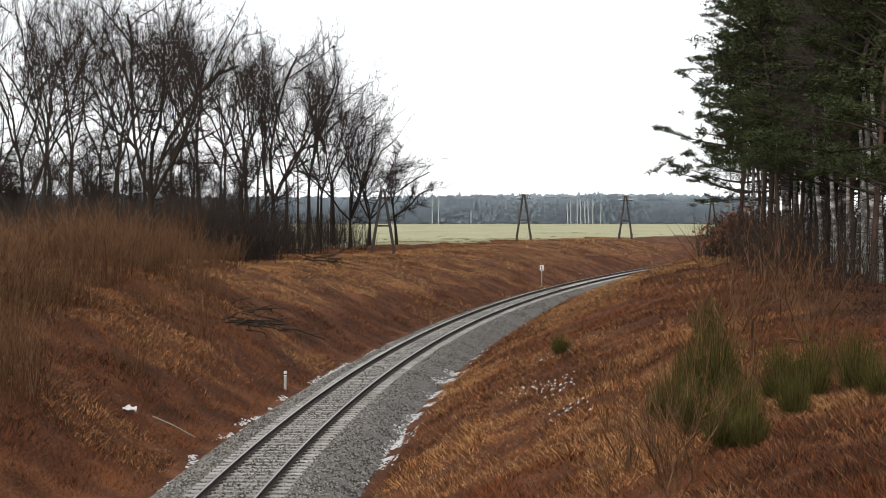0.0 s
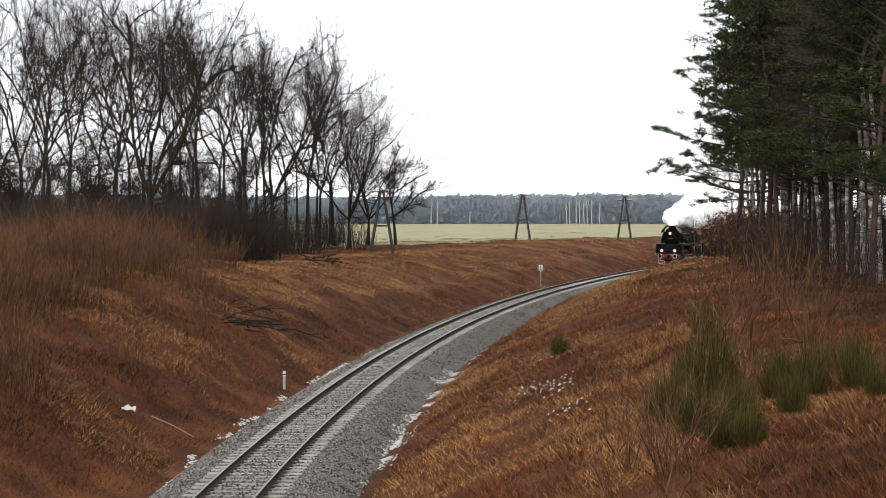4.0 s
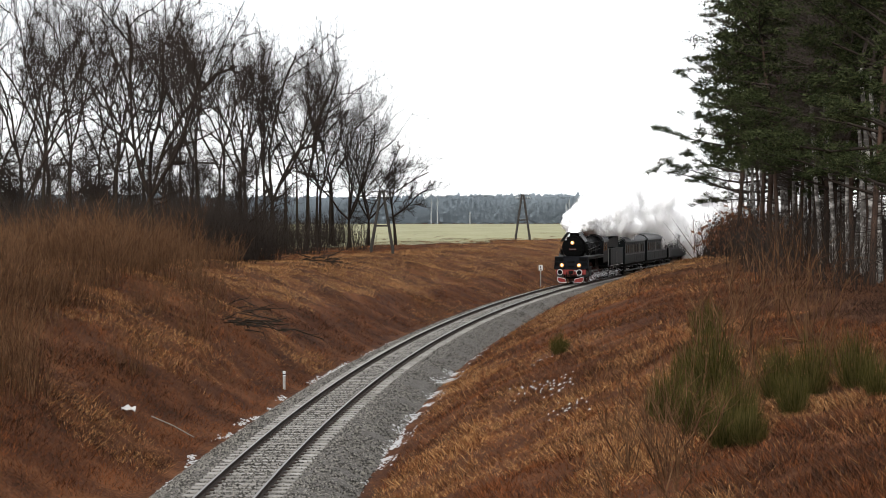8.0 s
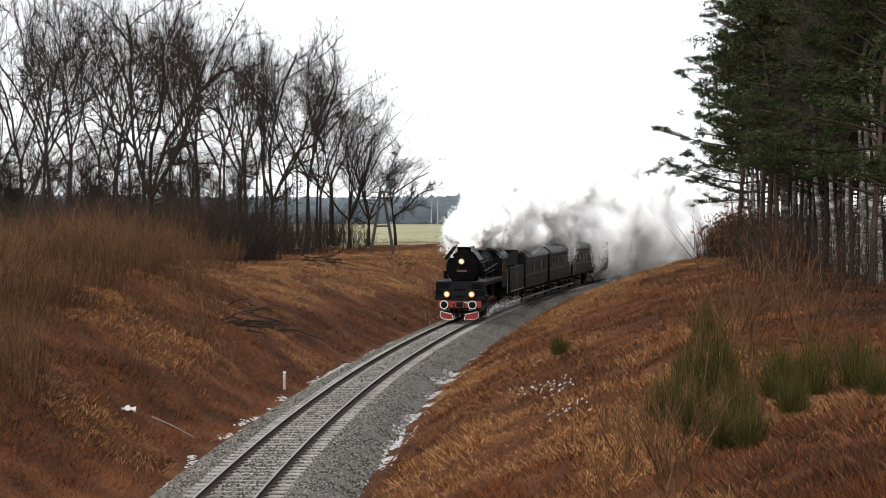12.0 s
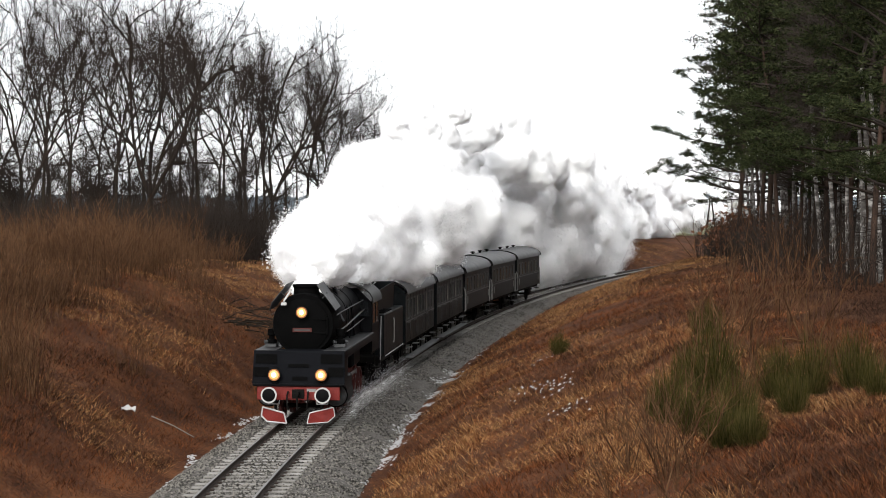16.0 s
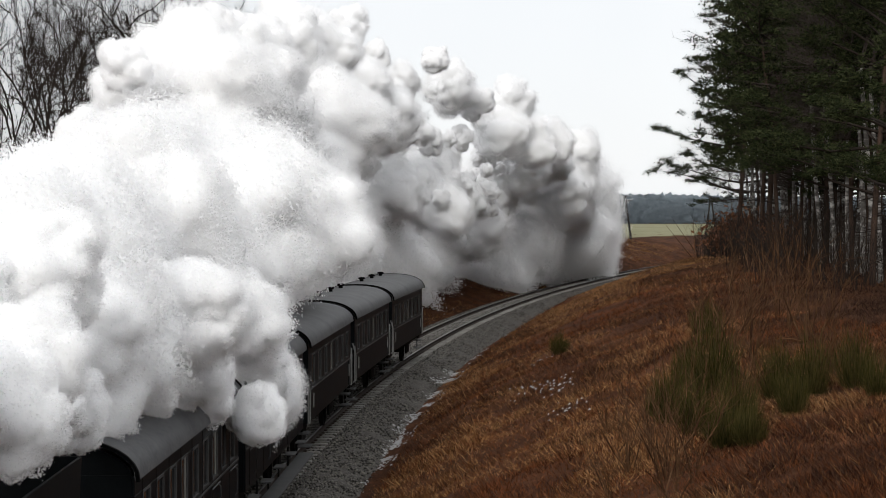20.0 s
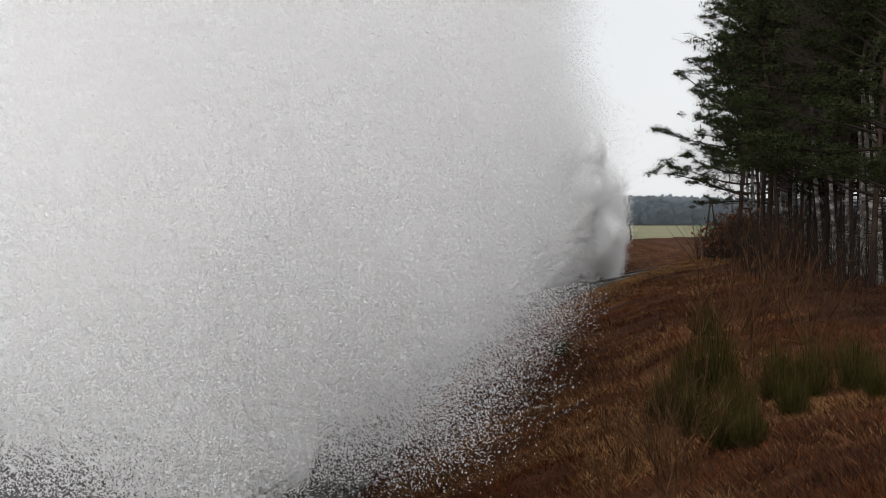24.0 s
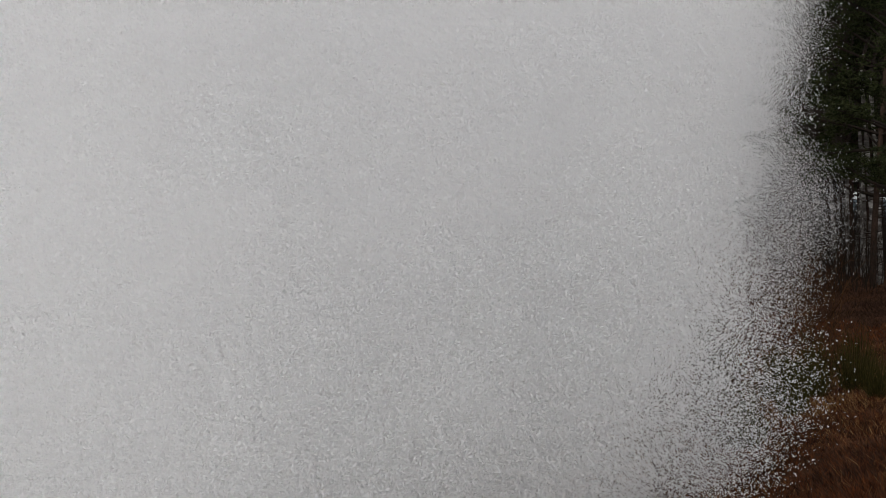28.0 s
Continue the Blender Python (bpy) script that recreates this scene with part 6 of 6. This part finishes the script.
# the fog that is left in the cutting and drifts across it
for y, r_gap in ((25, 3.2), (30, 4.4), (36, 4.7), (44, 5.0), (57, 5.5), (78, 6.2)):
    z = -2.0
    while z < EYE_Z + 0.145 * y:
        x = -0.27 * y
        while x < (right_edge(z, y) - 4.0 if y > 26 else -2.5):
            add_puff("f", 20.6, rr, (x + rr.uniform(-0.7, 0.7), y + rr.uniform(-2, 2), z + rr.uniform(-0.7, 0.7)))
            x += r_gap * rr.uniform(0.9, 1.2)
        z += r_gap


def fog_place(end, t):
    """The steam left beside the line rolls across it; what ends farther to the right arrives later."""
    high = float(ramp01((end[2] - EYE_Z) / end[1], -0.15, 0.0))
    reach = (end[0] + 6.6 - 1.6 * high) / end[1]
    low_edge = float(np.interp(reach, [-0.15, -0.03, 0.0, 0.03, 0.10, 0.17, 0.22], [22.6, 23.4, 24.2, 25.0, 25.8, 27.0, 28.0]))
    high_edge = float(np.interp(reach, [-0.15, 0.0, 0.10, 0.15, 0.19], [22.2, 23.2, 24.1, 26.0, 28.0]))
    arrive = low_edge + (high_edge - low_edge) * high
    u = max(0.0, min(1.0, (t - 20.6) / (arrive - 20.6)))
    u = u * u * (3 - 2 * u)
    away = (0.62 * end[1] + 14) * (1 - u) + 0.5 * max(0.0, 20.6 - t)
    return end[0] - away, end[1], end[2]


def puff_place(kind, release, dice, end, t):
    """Where a cloud is at t: carried in the plume until its release, then left behind to slow down, climb and drift."""
    if kind == "f":
        return fog_place(end, t)
    _, back, z, side, scatter, climb, _, _ = PUFF_KINDS[kind]
    ride = min(t, release)
    s = front_at(ride) + 2.45 + back
    d, h = side, z
    dt = max(0.0, t - release)
    if kind == "a":
        grown = 1 - math.exp(-dt / 0.7)
        s -= 1.6 * (1 - math.exp(-dt / 0.08)) + 3.0 * (1 - math.exp(-dt / 0.5)) - dice[0] * 0.5 * grown
        d += dice[1] * 0.6 * grown
        h += 1.5 * (1 - math.exp(-dt / 0.12)) + 0.6 * (1 + dice[2]) * grown
    else:
        loose = scatter * (1.0 - 0.55 * math.exp(-dt / 1.2))
        s += dice[0] * loose * 1.3
        d += dice[1] * loose
        h += dice[2] * loose * 0.7
        s -= 3.0 * (1 - math.exp(-dt / 0.6))
    begin = {"a": 16.8, "b": 16.8, "c": 17.0, "d": 18.3}.get(kind, 99.0)
    late = float(ramp01(release, begin, begin + 0.9))
    low = float(ramp01(release, 10.5, 12.5))
    h += climb * max(min(2.0, 1 + 0.9 * dice[3]), -1.0 + 1.4 * low if kind in "de" else 0.3) * (1 - math.exp(-dt / 3.5)) - late * 3.6 * float(ramp01(dt, 0.6, 3.2))
    if kind == "e":
        h -= 1.7 * (1 - float(ramp01(release, 11.0, 14.0)))
    if kind in "bcde":
        h += 4.5 * (float(ramp01(dt, 1.2, 5.0)) + 0.6 * float(ramp01(dt, 4.0, 9.0))) * float(ramp01(release, 7.0, 13.0)) * (1 - late) * min(1.1, max(-0.1, 0.5 + 0.5 * dice[3]))
    if kind == "g":
        d -= 5.5 * float(ramp01(release, 11.5, 15.0))
        h += min(5.0, 0.8 * max(0.0, dt - 1.5)) * min(1.0, max(-0.4, 0.3 + 0.6 * dice[3])) - 2.2
    else:
        d += ((-2.6 - side) * (1 - late) + late * 1.0) * (1 - math.exp(-dt / 2.5))
    d -= low * (1 - late) * min(5.0, 0.85 * max(0.0, dt - 1.5))
    if kind == "e":
        d -= 3.2 * float(ramp01(release, 12.0, 15.0)) * (1 - math.exp(-dt / 2.0))
    if kind in "abcd" and t > 22.6 and release > {"a": 17.3, "b": 17.4, "c": 18.0, "d": 18.7}[kind]:
        d -= 3.0 * (t - 22.6)
    if kind in "abcd":
        d -= 1.9 * float(ramp01(dt, 0.8, 2.6)) * float(ramp01(release, 14.5, 16.0)) * (1 - float(ramp01(release, 17.0, 17.8)))
    if kind in "abc" and release < 15.5:
        d -= 2.4 * float(ramp01(dt, 3.0, 8.0))
        h += 1.8 * float(ramp01(dt, 3.0, 8.0))
    x, y = (float(v) for v in track(s, d))
    # the tail is blown off the line over the meadow
    rim = 0.082 * y - 2.0
    if x > rim:
        x -= (x - rim) * float(ramp01(t, 13.0, 17.0))
    return x + dt * 0.12, y, h


def puff_rows(kind, release, dice, turn, end):
    times = {0.0, 28.0}
    times |= {float(k) for k in range(1, 28) if k < release}
    times |= {release + k for k in (0.0, 0.12, 0.3, 0.6, 1.0, 1.8, 3.0, 4.5, 6.5, 9.0, 12.0, 16.0, 20.0, 25.0, 30.0)}
    times |= {20.8 + 0.4 * k for k in range(18)} if kind == "f" else set()
    rows, seen = [], set()
    for t in sorted(times):
        if 0 <= t <= 28 and frame(t) not in seen:
            seen.add(frame(t))
            x, y, z = puff_place(kind, release, dice, end, t)
            dt = max(0.0, t - release)
            rows.append((t, pose(x, y, z, 8 * dice[3] + dice[4] * min(dt, 8) * 5, dice[5] * min(dt, 8) * 5, turn)))
    return rows


# drain steam beside the cylinders, carried along with the engine
for k, (x, y, z) in enumerate([(-1.62, 4.3, 0.35), (-1.68, 3.7, 0.55), (-1.78, 2.9, 0.7), (-1.9, 1.9, 0.75), (-2.0, 0.6, 0.7), (-2.1, -1.0, 0.75), (-2.2, -3.0, 0.8), (-2.3, -5.4, 0.8)]):
    w = new("drain_steam", wisp_mesh(260 + k, 0.55, int(6400 - 650 * k)))
    w.parent = engine
    w.matrix_basis = pose(x, y, z, 0, 0, 50 * k) @ Matrix.Diagonal((0.6 + 0.08 * k, 0.9 + 0.12 * k, 0.5 + 0.09 * k, 1.0))
    tagged(w, "white steam from the cylinder drains", kind="stuff")


# ---- all that moves ----
def wheel_rows(ws_y, r, step):
    """Rows of a rolling wheelset in its vehicle's space."""
    rows = []
    t = 0.0
    n = int(28 * 30 / step)
    for i in range(n + 1):
        t = min(i * step / 30, 28.0)
        a = (front_at(0) - front_at(t)) / r
        rows.append((t, Matrix.Translation((0, ws_y, r)) @ Matrix.Rotation(-a, 4, "X")))
    return rows


def motions():
    beats = [i * 0.5 for i in range(57)]
    for ob, behind, half in VEHICLES:
        walk(ob, [(t, on_track(front_at(t) + behind, half)) for t in beats])
    for w, y, r in zip(engine_wheels, (3.95, 1.75, -0.15, -2.05, -4.5), (0.5, 0.875, 0.875, 0.875, 0.5)):
        walk(w, wheel_rows(y, r, 2 if r > 0.6 else 1))
    for rod, sx in engine_rods:
        rows = []
        for i in range(421):
            t = i / 15
            a = -(front_at(0) - front_at(t)) / 0.875 + (math.pi / 2 if sx > 0 else 0)
            rows.append((t, Matrix.Translation((0, -0.15 - 0.3 * math.sin(a), 0.875 + 0.3 * math.cos(a)))))
        walk(rod, rows)
    for w, y in zip(tender_wheels, (2.75, 1.05, -1.05, -2.75)):
        walk(w, wheel_rows(y, 0.5, 1))
    for pair in coach_wheels:
        for w, y in zip(pair, (3.2, -3.2)):
            walk(w, wheel_rows(y, 0.48, 1))
    for ob, kind, release, dice, turn, end in puffs:
        walk(ob, puff_rows(kind, release, dice, turn, end))


motions()
